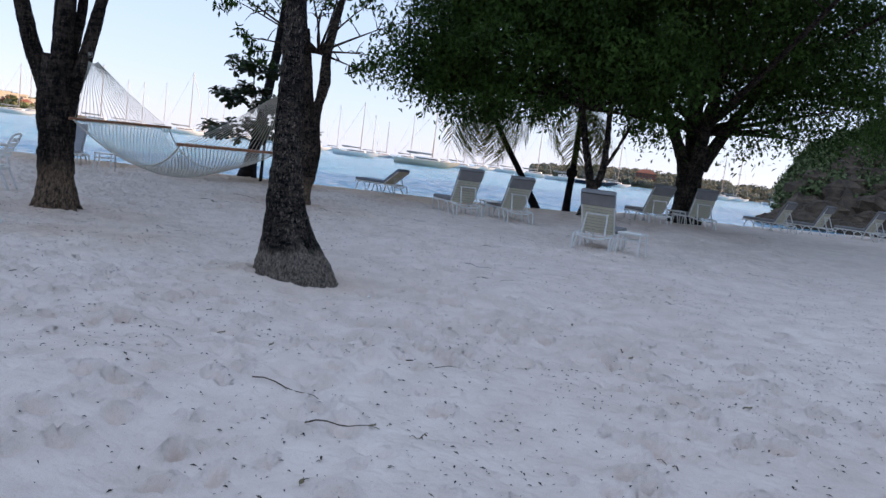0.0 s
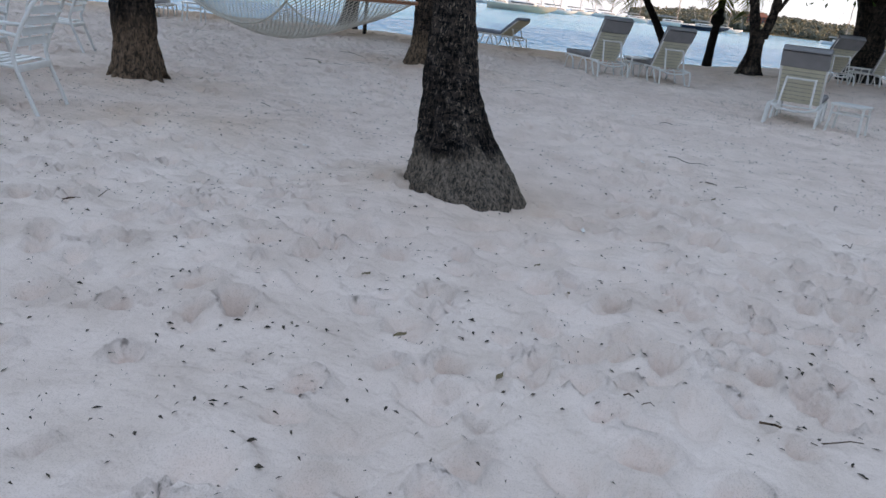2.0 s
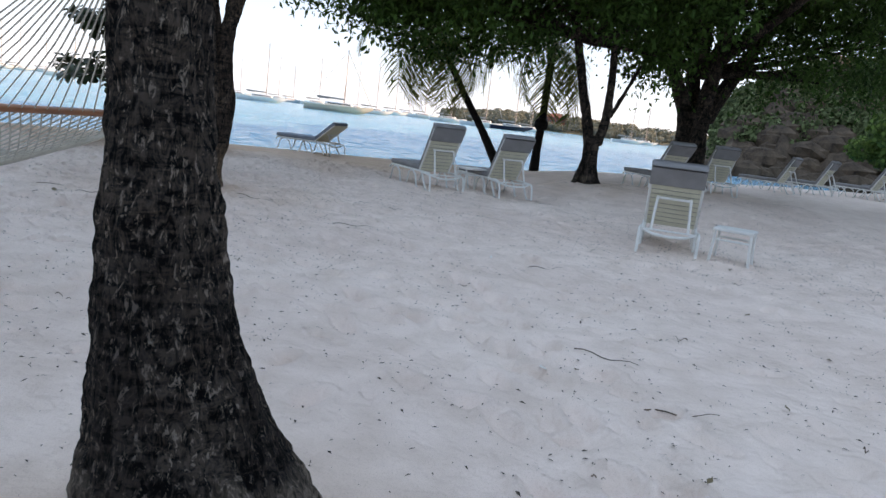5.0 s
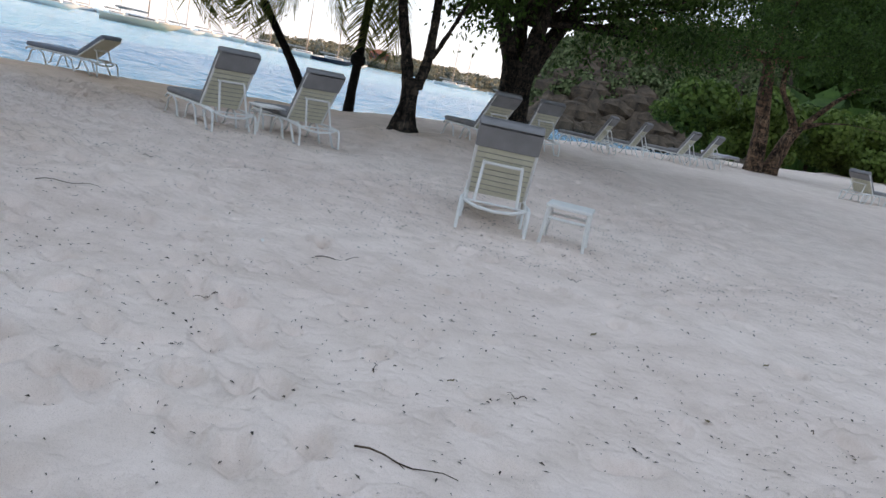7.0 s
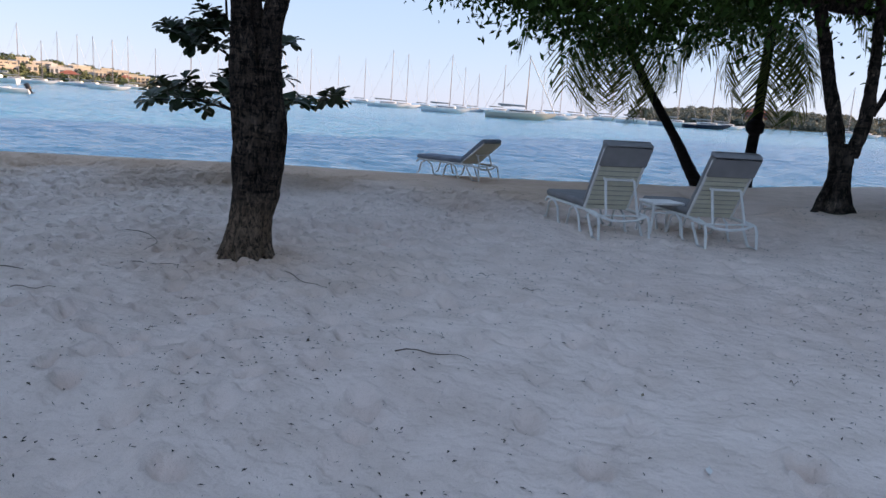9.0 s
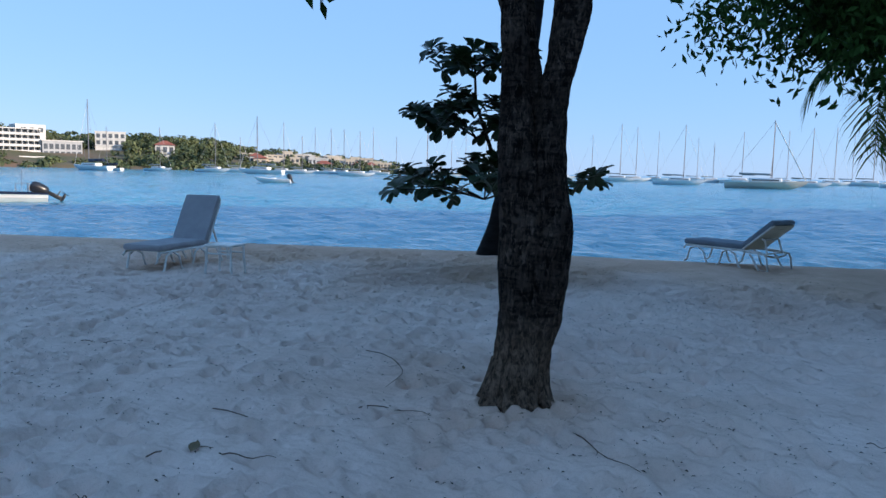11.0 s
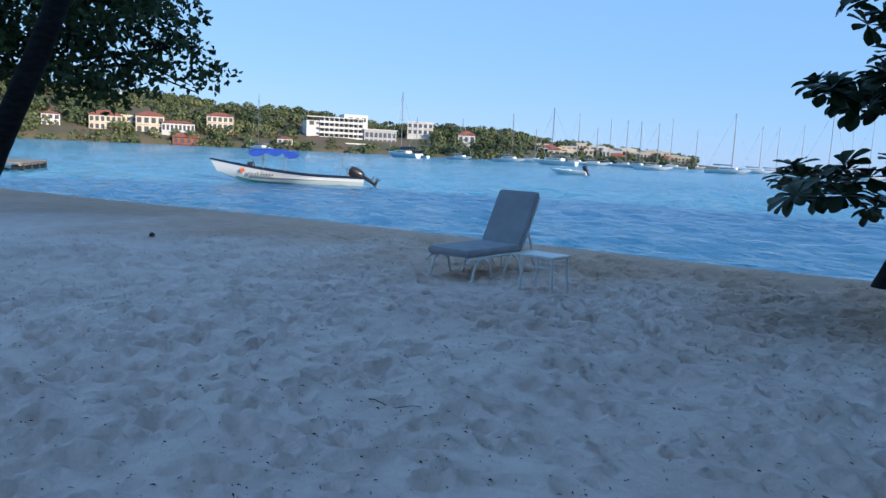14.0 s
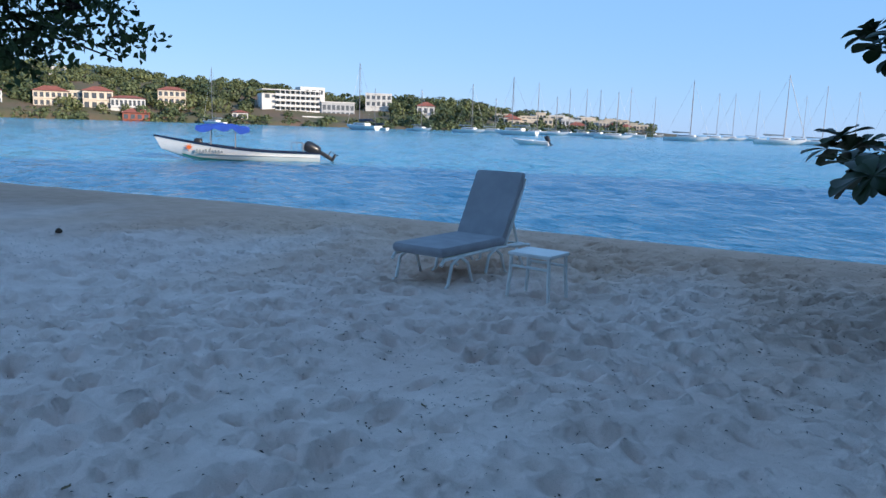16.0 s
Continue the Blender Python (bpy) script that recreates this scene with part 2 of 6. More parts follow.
STRAP = material("cream_strap", (0.62, 0.59, 0.47), 0.55, scale=7, vary=0.1, bump=0.1, fine=150)
CUSHION = material("grey_cushion", (0.25, 0.245, 0.25), 0.95, scale=5, vary=0.12, bump=0.25, fine=300, spec=0.15)
CUSHION_PALE = material("pale_grey_cushion", (0.36, 0.36, 0.385), 0.95, scale=5, vary=0.12, bump=0.25, fine=300, spec=0.15)
CUSHION_BLUE = material("slate_cushion", (0.20, 0.24, 0.29), 0.95, scale=5, vary=0.12, bump=0.25, fine=300, spec=0.15)
TAUPE = material("taupe_strap", (0.20, 0.175, 0.15), 0.6, scale=7, vary=0.15, bump=0.1, fine=150)
TOWEL = material("white_towel", (0.70, 0.72, 0.78), 0.95, scale=4, vary=0.1, bump=0.4, fine=80, spec=0.1)
ROPE = material("cotton_rope", (0.47, 0.445, 0.39), 0.9, scale=20, vary=0.15, bump=0.2, fine=400)
BAR_WOOD = material("varnished_bar", (0.30, 0.10, 0.045), 0.4, scale=6, vary=0.35, bump=0.1, fine=90, stretch=(1, 1, 8), coat=0.3)
HULL_WHITE = material("white_gelcoat", (0.74, 0.76, 0.76), 0.25, scale=1.2, vary=0.07, bump=0.02, fine=30, coat=0.3)
HULL_NAVY = material("navy_gelcoat", (0.012, 0.018, 0.04), 0.25, scale=1.2, vary=0.2, bump=0.02, fine=30)
HULL_TEAL = material("teal_paint", (0.02, 0.16, 0.17), 0.4, scale=1.2, vary=0.2, bump=0.02, fine=30)
CANVAS_BLUE = material("blue_canvas", (0.012, 0.07, 0.40), 0.8, scale=3, vary=0.15, bump=0.2, fine=60)
ENGINE = material("engine_cowl", (0.02, 0.022, 0.026), 0.3, scale=5, vary=0.2, bump=0.02, fine=60)
ALLOY = material("mast_alloy", (0.20, 0.20, 0.21), 0.45, metal=0.3, scale=2, vary=0.1, bump=0)
ORANGE = material("orange_paint", (0.75, 0.16, 0.03), 0.5, scale=4, vary=0.1, bump=0)
GREY_INK = material("grey_paint", (0.22, 0.26, 0.27), 0.5, scale=4, vary=0.1, bump=0)
WALL_WHITE = material("white_render", (0.62, 0.62, 0.60), 0.9, scale=0.3, vary=0.08, bump=0.1, fine=3)
WALL_CREAM = material("cream_render", (0.64, 0.56, 0.45), 0.9, scale=0.3, vary=0.1, bump=0.1, fine=3)
WALL_GREY = material("grey_cladding", (0.36, 0.38, 0.40), 0.7, scale=0.3, vary=0.15, bump=0.1, fine=3)
ROOF_RED = material("red_roof", (0.30, 0.095, 0.062), 0.85, scale=0.6, vary=0.25, bump=0.3, fine=6)
WINDOW_DARK = material("window_glass", (0.09, 0.105, 0.12), 0.12, scale=2, vary=0.3, bump=0)
DOCK_WOOD = material("dock_wood", (0.27, 0.23, 0.18), 0.85, scale=3, vary=0.3, bump=0.3, fine=30)
LITTER = material("leaf_litter", (0.025, 0.018, 0.013), 0.9, scale=30, vary=0.5, bump=0.1, colour2=(0.08, 0.055, 0.038), island=0.5)
DRY_LEAF = material("dry_leaf", (0.20, 0.14, 0.075), 0.8, scale=12, vary=0.35, bump=0.2)
SHELL = material("shell", (0.75, 0.72, 0.68), 0.6, scale=20, vary=0.1, bump=0.1)
TABLE_GLASS = material("table_glass", (0.42, 0.50, 0.54), 0.08, scale=3, vary=0.05, bump=0, coat=0.5)


# ---- building tools ----
class Shape:
    """Gathers vertices and faces for one mesh."""

    def __init__(self):
        self.v, self.f = [], []

    def tube(self, pts, radii, sides=8, wob=0.0, cap=True, squash=1.0):
        pts = [Vector(p) for p in pts]
        if not hasattr(radii, "__len__"):
            radii = [radii] * len(pts)
        base, up = len(self.v), None
        for i, p in enumerate(pts):
            d = (pts[min(i + 1, len(pts) - 1)] - pts[max(i - 1, 0)]).normalized()
            if up is None:
                up = Vector((0, 0, 1)) if abs(d.z) < 0.9 else Vector((1, 0, 0))
            a = d.cross(up).normalized()
            up = a.cross(d).normalized()
            for k in range(sides):
                t = 2 * math.pi * k / sides
                r = radii[i]
                if wob:
                    r *= 1 + wob * noise.noise(Vector((math.cos(t) * 1.7, math.sin(t) * 1.7, p.z * 1.3 + p.x)))
                self.v.append(p + a * (math.cos(t) * r) + up * (math.sin(t) * r * squash))
        for i in range(len(pts) - 1):
            for k in range(sides):
                q = base + i * sides
                self.f.append((q + k, q + (k + 1) % sides, q + sides + (k + 1) % sides, q + sides + k))
        if cap:
            self.f.append(tuple(base + k for k in reversed(range(sides))))
            q = base + (len(pts) - 1) * sides
            self.f.append(tuple(q + k for k in range(sides)))
        return self

    def box(self, c, size, m=None, bev=0.0):
        x, y, z = (s / 2 for s in size)
        m = m or Matrix()
        c = Vector(c)
        if not bev:
            b = len(self.v)
            for sx, sy, sz in ((-1, -1, -1), (1, -1, -1), (1, 1, -1), (-1, 1, -1), (-1, -1, 1), (1, -1, 1), (1, 1, 1), (-1, 1, 1)):
                self.v.append(c + m @ Vector((sx * x, sy * y, sz * z)))
            self.f += [tuple(b + i for i in q) for q in ((3, 2, 1, 0), (4, 5, 6, 7), (0, 1, 5, 4), (1, 2, 6, 5), (2, 3, 7, 6), (3, 0, 4, 7))]
            return self
        rings = []
        for zz, ins in ((-z, bev), (-z + bev, 0), (z - bev, 0), (z, bev)):
            ring = []
            for cx, cy, a0 in ((x, y, 0), (-x, y, 90), (-x, -y, 180), (x, -y, 270)):
                for k in range(3):
                    a = radians(a0 + 45 * k)
                    ox = cx - math.copysign(bev + ins * 0.6, cx) + math.cos(a) * bev
                    oy = cy - math.copysign(bev + ins * 0.6, cy) + math.sin(a) * bev
                    ring.append(len(self.v))
                    self.v.append(c + m @ Vector((ox, oy, zz)))
            rings.append(ring)
        for r0, r1 in zip(rings, rings[1:]):
            for k in range(len(r0)):
                j = (k + 1) % len(r0)
                self.f.append((r0[k], r0[j], r1[j], r1[k]))
        self.f += [tuple(reversed(rings[0])), tuple(rings[-1])]
        return self

    def poly(self, pts):
        b = len(self.v)
        self.v += [Vector(p) for p in pts]
        self.f.append(tuple(range(b, b + len(pts))))
        return self

    def loft(self, rings, closed=True):
        b, k = len(self.v), len(rings[0])
        for r in rings:
            self.v += [Vector(p) for p in r]
        for i in range(len(rings) - 1):
            for j in range(k if closed else k - 1):
                q = b + i * k
                self.f.append((q + j, q + (j + 1) % k, q + k + (j + 1) % k, q + k + j))
        return self

    def make(self, name, mat, parent=None, label="", smooth=True, at=None):
        me = bpy.data.meshes.new(name)
        me.from_pydata([tuple(v) for v in self.v], [], self.f)
        me.materials.append(mat)
        if smooth:
            me.polygons.foreach_set("use_smooth", [True] * len(me.polygons))
            me.set_sharp_from_angle(angle=radians(50))
        me.update()
        ob = new(name, me)
        if parent:
            ob.parent = parent
        if at:
            ob.location = at
        if label:
            tagged(ob, label)
        return ob


def thing(name, label, category, m=None, group="", kind=""):
    ob = new(name)
    ob.empty_display_size = 0.1
    if m:
        ob.matrix_world = m
    return tagged(ob, label, category, group, kind)


def raw(name, v, f, mat, parent=None, label=""):
    """One mesh out of arrays of vertices and of quads or triangles."""
    me = bpy.data.meshes.new(name)
    v, f = np.asarray(v, dtype=np.float32), np.asarray(f, dtype=np.int32)
    me.vertices.add(len(v))
    me.vertices.foreach_set("co", v.ravel())
    k = f.shape[1]
    me.loops.add(f.size)
    me.loops.foreach_set("vertex_index", f.ravel())
    me.polygons.add(len(f))
    me.polygons.foreach_set("loop_start", np.arange(0, f.size, k, dtype=np.int32))
    me.materials.append(mat)
    me.update(calc_edges=True)
    ob = new(name, me)
    if parent:
        ob.parent = parent
    if label:
        tagged(ob, label)
    return ob


def ramp01(a, b, x):
    t = np.clip((x - a) / (b - a), 0, 1)
    return t * t * (3 - 2 * t)


# ---- ground and sea ----
SEA_Z = -0.45
CREST_X = [-400, -60, -45, -33, -26, -20.6, -17.2, -14.5, -12.3, -10.6, -7.7, -4.4, -0.2, 3.0, 6.6, 8.3, 12, 20, 30, 45, 400]
CREST_Y = [-190, -4, 3, 10, 14, 17.6, 19.4, 20.9, 22.1, 23.0, 23.9, 25.5, 28.3, 29.8, 30.8, 33.0, 35.2, 42, 50, 58, 120]


def lie(x, y):
    """Height of the sand without footprints."""
    x, y = np.asarray(x, float), np.asarray(y, float)
    past = (y - np.interp(x, CREST_X, CREST_Y)) * 0.84
    h = 0.25 * ramp01(-1, 3.5, x) * ramp01(16, 22.5, y) + 0.018 * np.clip(x - 8, 0, 40) * ramp01(14, 24, y)
    h = h - 0.03 * ramp01(-8, 0, past) * ramp01(-9, -12, x)
    h = h + 0.05 * np.clip(-6 - y, 0, 60) * 0.3
    down = np.clip(past, 0, 1e4)
    return h - (0.75 + np.clip(h, 0, 1)) * ramp01(0, 4.0, down) - np.clip(down - 4, 0, 60) * 0.05


H_GRID = []


def z_at(x, y):
    return float(lie(x, y))


def sand_top(x, y):
    """Height of the finished sand, footprints and all."""
    xs, ys, hh = H_GRID
    x, y = np.asarray(x, float), np.asarray(y, float)
    i, j = np.clip(np.searchsorted(xs, x) - 1, 0, len(xs) - 2), np.clip(np.searchsorted(ys, y) - 1, 0, len(ys) - 2)
    u, v = (x - xs[i]) / (xs[i + 1] - xs[i]), (y - ys[j]) / (ys[j + 1] - ys[j])
    return (hh[j, i] * (1 - u) + hh[j, i + 1] * u) * (1 - v) + (hh[j + 1, i] * (1 - u) + hh[j + 1, i + 1] * u) * v


def sand_sheet():
    def axis(lo, hi, a, b, step):
        mid = np.arange(a, b, step)
        grow = step * 1.017 ** np.arange(1, 70)
        grow = np.cumsum(np.concatenate([grow, grow[-1] * 1.16 ** np.arange(1, 70)]))
        left, right = a - grow, b + grow - grow[0] + step
        left, right = left[left > lo][::-1], right[right < hi]
        return np.concatenate([[lo], left, mid, right, [hi]])
    xs, ys = axis(-3000, 3000, -13.0, 2.7, 0.0305), axis(-3000, 3000, 2.3, 18.4, 0.0305)
    gx, gy = np.meshgrid(xs, ys)
    h = lie(gx, gy)
    rng = np.random.default_rng(7)
    shore = gy - np.interp(gx, CREST_X, CREST_Y)
    # gentle humps, then trodden pits with raised rims
    fade = ramp01(-30, -15, gx) * ramp01(20, 8, gx) * ramp01(-8, 0, gy) * ramp01(0.5, -1.0, shore)
    for k in range(90):
        a, w = rng.uniform(0, 2 * np.pi), rng.uniform(0.5, 2.4)
        h += fade * 0.0020 * w * np.sin((gx * np.cos(a) + gy * np.sin(a)) * 2 * np.pi / w + rng.uniform(0, 6.3))
    tread = np.zeros(gx.shape)

    def pit(px, py, a, lx, ly, depth, rim=0.3):
        """A foot's pit: steep sides, a rounded floor and a soft rim pushed up towards the toe."""
        reach = 2.6 * max(lx, ly)
        i0, i1 = np.searchsorted(xs, (px - reach, px + reach))
        j0, j1 = np.searchsorted(ys, (py - reach, py + reach))
        if i1 - i0 < 3 or j1 - j0 < 3:
            return
        sx, sy = gx[j0:j1, i0:i1] - px, gy[j0:j1, i0:i1] - py
        u, v = (sx * np.cos(a) + sy * np.sin(a)) / lx, (-sx * np.sin(a) + sy * np.cos(a)) / ly
        r2 = u * u + v * v
        tread[j0:j1, i0:i1] += depth * (-np.exp(-r2 ** 1.5) + rim * np.exp(-(r2 - 2.3) ** 2 * 0.8) * (1 + 0.6 * np.clip(u, -1, 1)))

    # where the sand is loose and much walked on: x from, to, y from, to, how many a square metre, half length, depth
    for x0, x1, y0, y1, thick, size, deep in (
            (-20, 6, 1.0, 22, 5.0, 0.075, 0.045), (-5, 3.2, 1.5, 7.0, 34, 0.056, 0.085), (-1.0, 3.2, 4.5, 8.5, 34, 0.052, 0.07),
            (-14, -3.6, 10.8, 22, 42, 0.068, 0.056), (-21, -9, 9, 20, 26, 0.08, 0.06), (-3, 3.2, 8.0, 14, 12, 0.055, 0.042), (-9, -2.6, 4, 11, 9, 0.062, 0.042)):
        for k in range(int((x1 - x0) * (y1 - y0) * thick)):
            px, py = rng.uniform(x0 - 0.9, x1 + 0.9), rng.uniform(y0 - 0.9, y1 + 0.9)
            margin = min(px - x0, x1 - px, py - y0, y1 - py) + 0.9
            if margin < 1.8 * rng.random():
                continue
            if noise.noise(Vector((px * 0.55, py * 0.55, 8.0))) < rng.uniform(-0.9, 0.12):
                continue
            q = rng.uniform(0.65, 1.3)
            pit(px, py, rng.uniform(0, 3.2), size * q, size * q * rng.uniform(0.6, 0.95), deep * rng.uniform(0.2, 1.2) * q, 0.38)
    # tracks of feet across the beach
    for k in range(70):
        px, py, a = rng.uniform(-20, 4), rng.uniform(2, 21), rng.uniform(0, 6.3)
        for q in range(28):
            a += rng.normal(0, 0.07)
            px, py = px + 0.55 * math.cos(a), py + 0.55 * math.sin(a)
            o = 0.1 if q % 2 else -0.1
            pit(px - o * math.sin(a), py + o * math.cos(a), a, 0.13, 0.062, rng.uniform(0.03, 0.07))
    h += np.clip(tread, -0.10, 0.045) * ramp01(0.3, -0.8, shore) * (0.4 + 0.6 * ramp01(0.0, -1.0, shore))
    # sand heaped round the trunks
    for px, py, r, top in ((-1.45, 7.5, 0.75, -0.01), (-5.85, 9.5, 0.75, 0.005), (-4.85, 15.35, 0.9, -0.005), (1.05, 22.6, 1.5, 0.14), (-8.4, 20.7, 0.6, 0.05)):
        h += top * np.exp(-((gx - px) ** 2 + (gy - py) ** 2) / (r * r))
    n, mcount = len(ys), len(xs)
    idx = np.arange(n * mcount).reshape(n, mcount)
    f = np.stack([idx[:-1, :-1], idx[:-1, 1:], idx[1:, 1:], idx[1:, :-1]], -1).reshape(-1, 4)
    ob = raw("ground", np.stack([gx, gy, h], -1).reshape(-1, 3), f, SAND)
    ob.data.polygons.foreach_set("use_smooth", [True] * len(ob.data.polygons))
    # browner sand along the crest and in round patches by the trunks
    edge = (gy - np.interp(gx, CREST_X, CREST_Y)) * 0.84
    browner = ramp01(-5.5, -1.0, edge + 0.8 * np.sin(gx * 1.3) + 0.5 * np.sin(gx * 3.1 + gy * 2)) * ramp01(6, -4, gx)
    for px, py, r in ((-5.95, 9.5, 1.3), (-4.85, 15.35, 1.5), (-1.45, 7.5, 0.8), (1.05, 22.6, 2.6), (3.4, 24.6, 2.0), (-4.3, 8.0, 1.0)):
        browner = np.maximum(browner, 0.75 * np.exp(-((gx - px) ** 2 + 1.6 * (gy - py) ** 2) / (r * r)) * (0.75 + 0.25 * np.sin(gx * 5 + np.sin(gy * 4))))
    ob.data.attributes.new("tan_mask", "FLOAT", "POINT").data.foreach_set("value", browner.astype(np.float32).ravel())
    H_GRID.extend([xs, ys, h])
    return tagged(ob, "pale trodden beach sand with footprints and leaf litter", "sand", kind="structure")


sand_sheet()
def sea_sheet():
    """The bay: a fan of rings about the beach, with small wind waves that fade out with distance."""
    rad = [6.0]
    while rad[-1] < 4600:
        rad.append(rad[-1] + max(0.25, 0.008 * rad[-1]) if rad[-1] < 330 else rad[-1] * 1.25)
    rad, az = np.array(rad), np.radians(np.arange(-75, 150, 0.7))
    rr, aa = np.meshgrid(rad, az, indexing="ij")
    x, y = -5.0 - rr * np.sin(aa), 12.0 + rr * np.cos(aa)
    rng = np.random.default_rng(17)
    z = np.zeros(x.shape)
    for k in range(56):
        w = 0.6 * 4.0 ** rng.random()
        a = radians(118) + rng.normal(0, 0.85)
        z += 0.0034 * w ** 0.9 * np.sin((x * math.cos(a) + y * math.sin(a)) * 2 * np.pi / w + rng.uniform(0, 6.3)) * ramp01(w * 260, w * 60, rr)
    idx = np.arange(x.size).reshape(x.shape)
    f = np.stack([idx[:-1, :-1], idx[:-1, 1:], idx[1:, 1:], idx[1:, :-1]], -1).reshape(-1, 4)
    ob = raw("water", np.stack([x, y, SEA_Z + z * ramp01(330, 200, rr)], -1).reshape(-1, 3), f, SEA)
    ob.data.polygons.foreach_set("use_smooth", [True] * len(ob.data.polygons))


sea_sheet()
tagged(bpy.data.objects["water"], "calm blue bay water with small ripples", "sea", kind="structure")


# ---- trees ----
def trunk_mesh(pts, radii, sides=40, steps=0.03, relief=0.018, flute=0.0, seed=0):
    """A trunk along a smooth line, with fissured bark in relief and fluted roots."""
    pts, radii = np.array(pts, float), np.array(radii, float)
    seg = np.concatenate([[0], np.cumsum(np.linalg.norm(np.diff(pts, axis=0), axis=1))])
    t = np.arange(0, seg[-1], steps)
    def smooth(col):
        out = np.interp(t, seg, col)
        k = max(3, int(0.22 / steps)) | 1
        pad = np.concatenate([np.full(k, out[0]), out, np.full(k, out[-1])])
        return np.convolve(pad, np.ones(k) / k, "same")[k:-k]
    c = np.stack([smooth(pts[:, i]) for i in range(3)], 1)
    r = smooth(radii)
    ang = np.linspace(0, 2 * np.pi, sides, endpoint=False)
    v = []
    for i in range(len(t)):
        low = max(0.0, 1 - t[i] / 0.7)
        for a in ang:
            p = Vector((math.cos(a) * 3.2, math.sin(a) * 3.2, t[i] * 2.2 + seed * 9))
            q = Vector((math.cos(a) * r[i] * 16, math.sin(a) * r[i] * 16, t[i] * 5 + seed * 5))
            rr = r[i] * (1 + 0.07 * noise.noise(p * 0.5) + flute * low * math.sin(a * 5 + seed + 1.2 * math.sin(a * 2)))
            rr += relief * (noise.noise(q) + 0.6 * noise.noise(q * 2.3) + (0.5 - abs(noise.noise(q * 0.7))) * 0.8 + 0.45 * noise.noise(q * 4.5))
            v.append((c[i, 0] + math.cos(a) * rr, c[i, 1] + math.sin(a) * rr, c[i, 2]))
    n = len(t)
    idx = np.arange(n * sides).reshape(n, sides)
    f = np.stack([idx[:-1], np.roll(idx, -1, 1)[:-1], np.roll(idx, -1, 1)[1:], idx[1:]], -1).reshape(-1, 4)
    return v, f


def trunk(name, pts, radii, mat, parent, label="", **k):
    ob = raw(name, *trunk_mesh(pts, radii, **k), mat, parent, label)
    ob.data.polygons.foreach_set("use_smooth", [True] * len(ob.data.polygons))
    return ob


def leaf_cloud(name, centres, n_each, spread, size, mat, parent, label="", seed=1, droop=0.5, slim=0.34):
    """A mesh of many small folded leaves that hang in sprays about the given points."""
    rng = np.random.default_rng(seed)
    c = np.repeat(np.asarray(centres, float), n_each, 0)
    n = len(c)
    c = c + rng.normal(0, 1, (n, 3)) * np.asarray(spread)
    d = rng.normal(0, 1, (n, 3))
    d[:, 2] -= droop
    d /= np.linalg.norm(d, axis=1)[:, None]
    s = np.cross(d, rng.normal(0, 1, (n, 3)))
    s /= np.linalg.norm(s, axis=1)[:, None] + 1e-9
    up = np.cross(s, d)
    ln = size * rng.uniform(0.6, 1.25, (n, 1))
    w = ln * slim
    v = np.stack([c, c + d * ln * 0.5 + s * w * 0.6 + up * w * 0.25, c + d * ln, c + d * ln * 0.5 - s * w * 0.6 + up * w * 0.25], 1).reshape(-1, 3)
    b = np.arange(n)[:, None] * 4
    f = np.concatenate([b + np.array([[0, 1, 2]]), b + np.array([[0, 2, 3]])], 0)
    return raw(name, v, f, mat, parent, label)


def spray_points(ellipsoids, count, seed, hollow=0.55):
    """Twig ends inside a crown made of several uneven ellipsoids, thicker towards the outside."""
    rng = np.random.default_rng(seed)
    out = []
    vol = np.array([e[3] * e[4] * e[5] for e in ellipsoids])
    for e, k in zip(ellipsoids, (vol / vol.sum() * count).astype(int) + 1):
        d = rng.normal(0, 1, (k, 3))
        d /= np.linalg.norm(d, axis=1)[:, None]
        r = rng.uniform(hollow ** 3, 1, (k, 1)) ** (1 / 3) * rng.uniform(0.82, 1.12, (k, 1))
        out.append(np.array(e[:3]) + d * r * np.array(e[3:6]))
    return np.concatenate(out)


def limbs(name, start, r0, targets, mat, parent, seed=0, r1=0.012, sag=0.25):
    """Branches that fork from one point towards the given ends, each with side twigs."""
    rng = random.Random(seed)
    for p in targets:
        s = Shape()
        a, b = Vector(start), Vector(p)
        mid = a.lerp(b, 0.5) + Vector((rng.uniform(-1, 1), rng.uniform(-1, 1), rng.uniform(-0.2, 1) * sag * 2)) * (b - a).length * 0.12
        pts = [a.lerp(mid, k / 4).lerp(mid.lerp(b, k / 4), k / 4) for k in range(5)]
        s.tube(pts, [r0 + (r1 - r0) * (k / 4) ** 0.7 for k in range(5)], 8, 0.1)
        for k in range(5):
            q = pts[rng.randint(1, 4)]
            e = q + Vector((rng.uniform(-1, 1), rng.uniform(-1, 1), rng.uniform(-0.3, 0.8))) * (b - a).length * 0.28
            s.tube([q, q.lerp(e, 0.5) + Vector((0, 0, 0.05)), e], [r1 * 1.8, r1 * 1.2, r1 * 0.6], 5)
        s.make(name, mat, parent)


def root_toes(x, y, z, r, count, reach, mat, parent, seed=0):
    """Tapering roots that run from the foot of a trunk into the sand."""
    rng = random.Random(seed)
    for k in range(count):
        a = 2 * math.pi * (k + rng.uniform(-0.25, 0.25)) / count
        c, q, far = math.cos(a), math.sin(a), reach * rng.uniform(0.6, 1.25)
        trunk("root", [(x + c * r * 0.55, y + q * r * 0.55, z + 0.34), (x + c * r * 0.85, y + q * r * 0.85, z + 0.12), (x + c * (r + far * 0.45), y + q * (r + far * 0.45), z + 0.03), (x + c * (r + far), y + q * (r + far), z - 0.06)],
              [0.06, 0.06, 0.036, 0.012], mat, parent, sides=14, steps=0.03, relief=0.008, seed=seed + k)


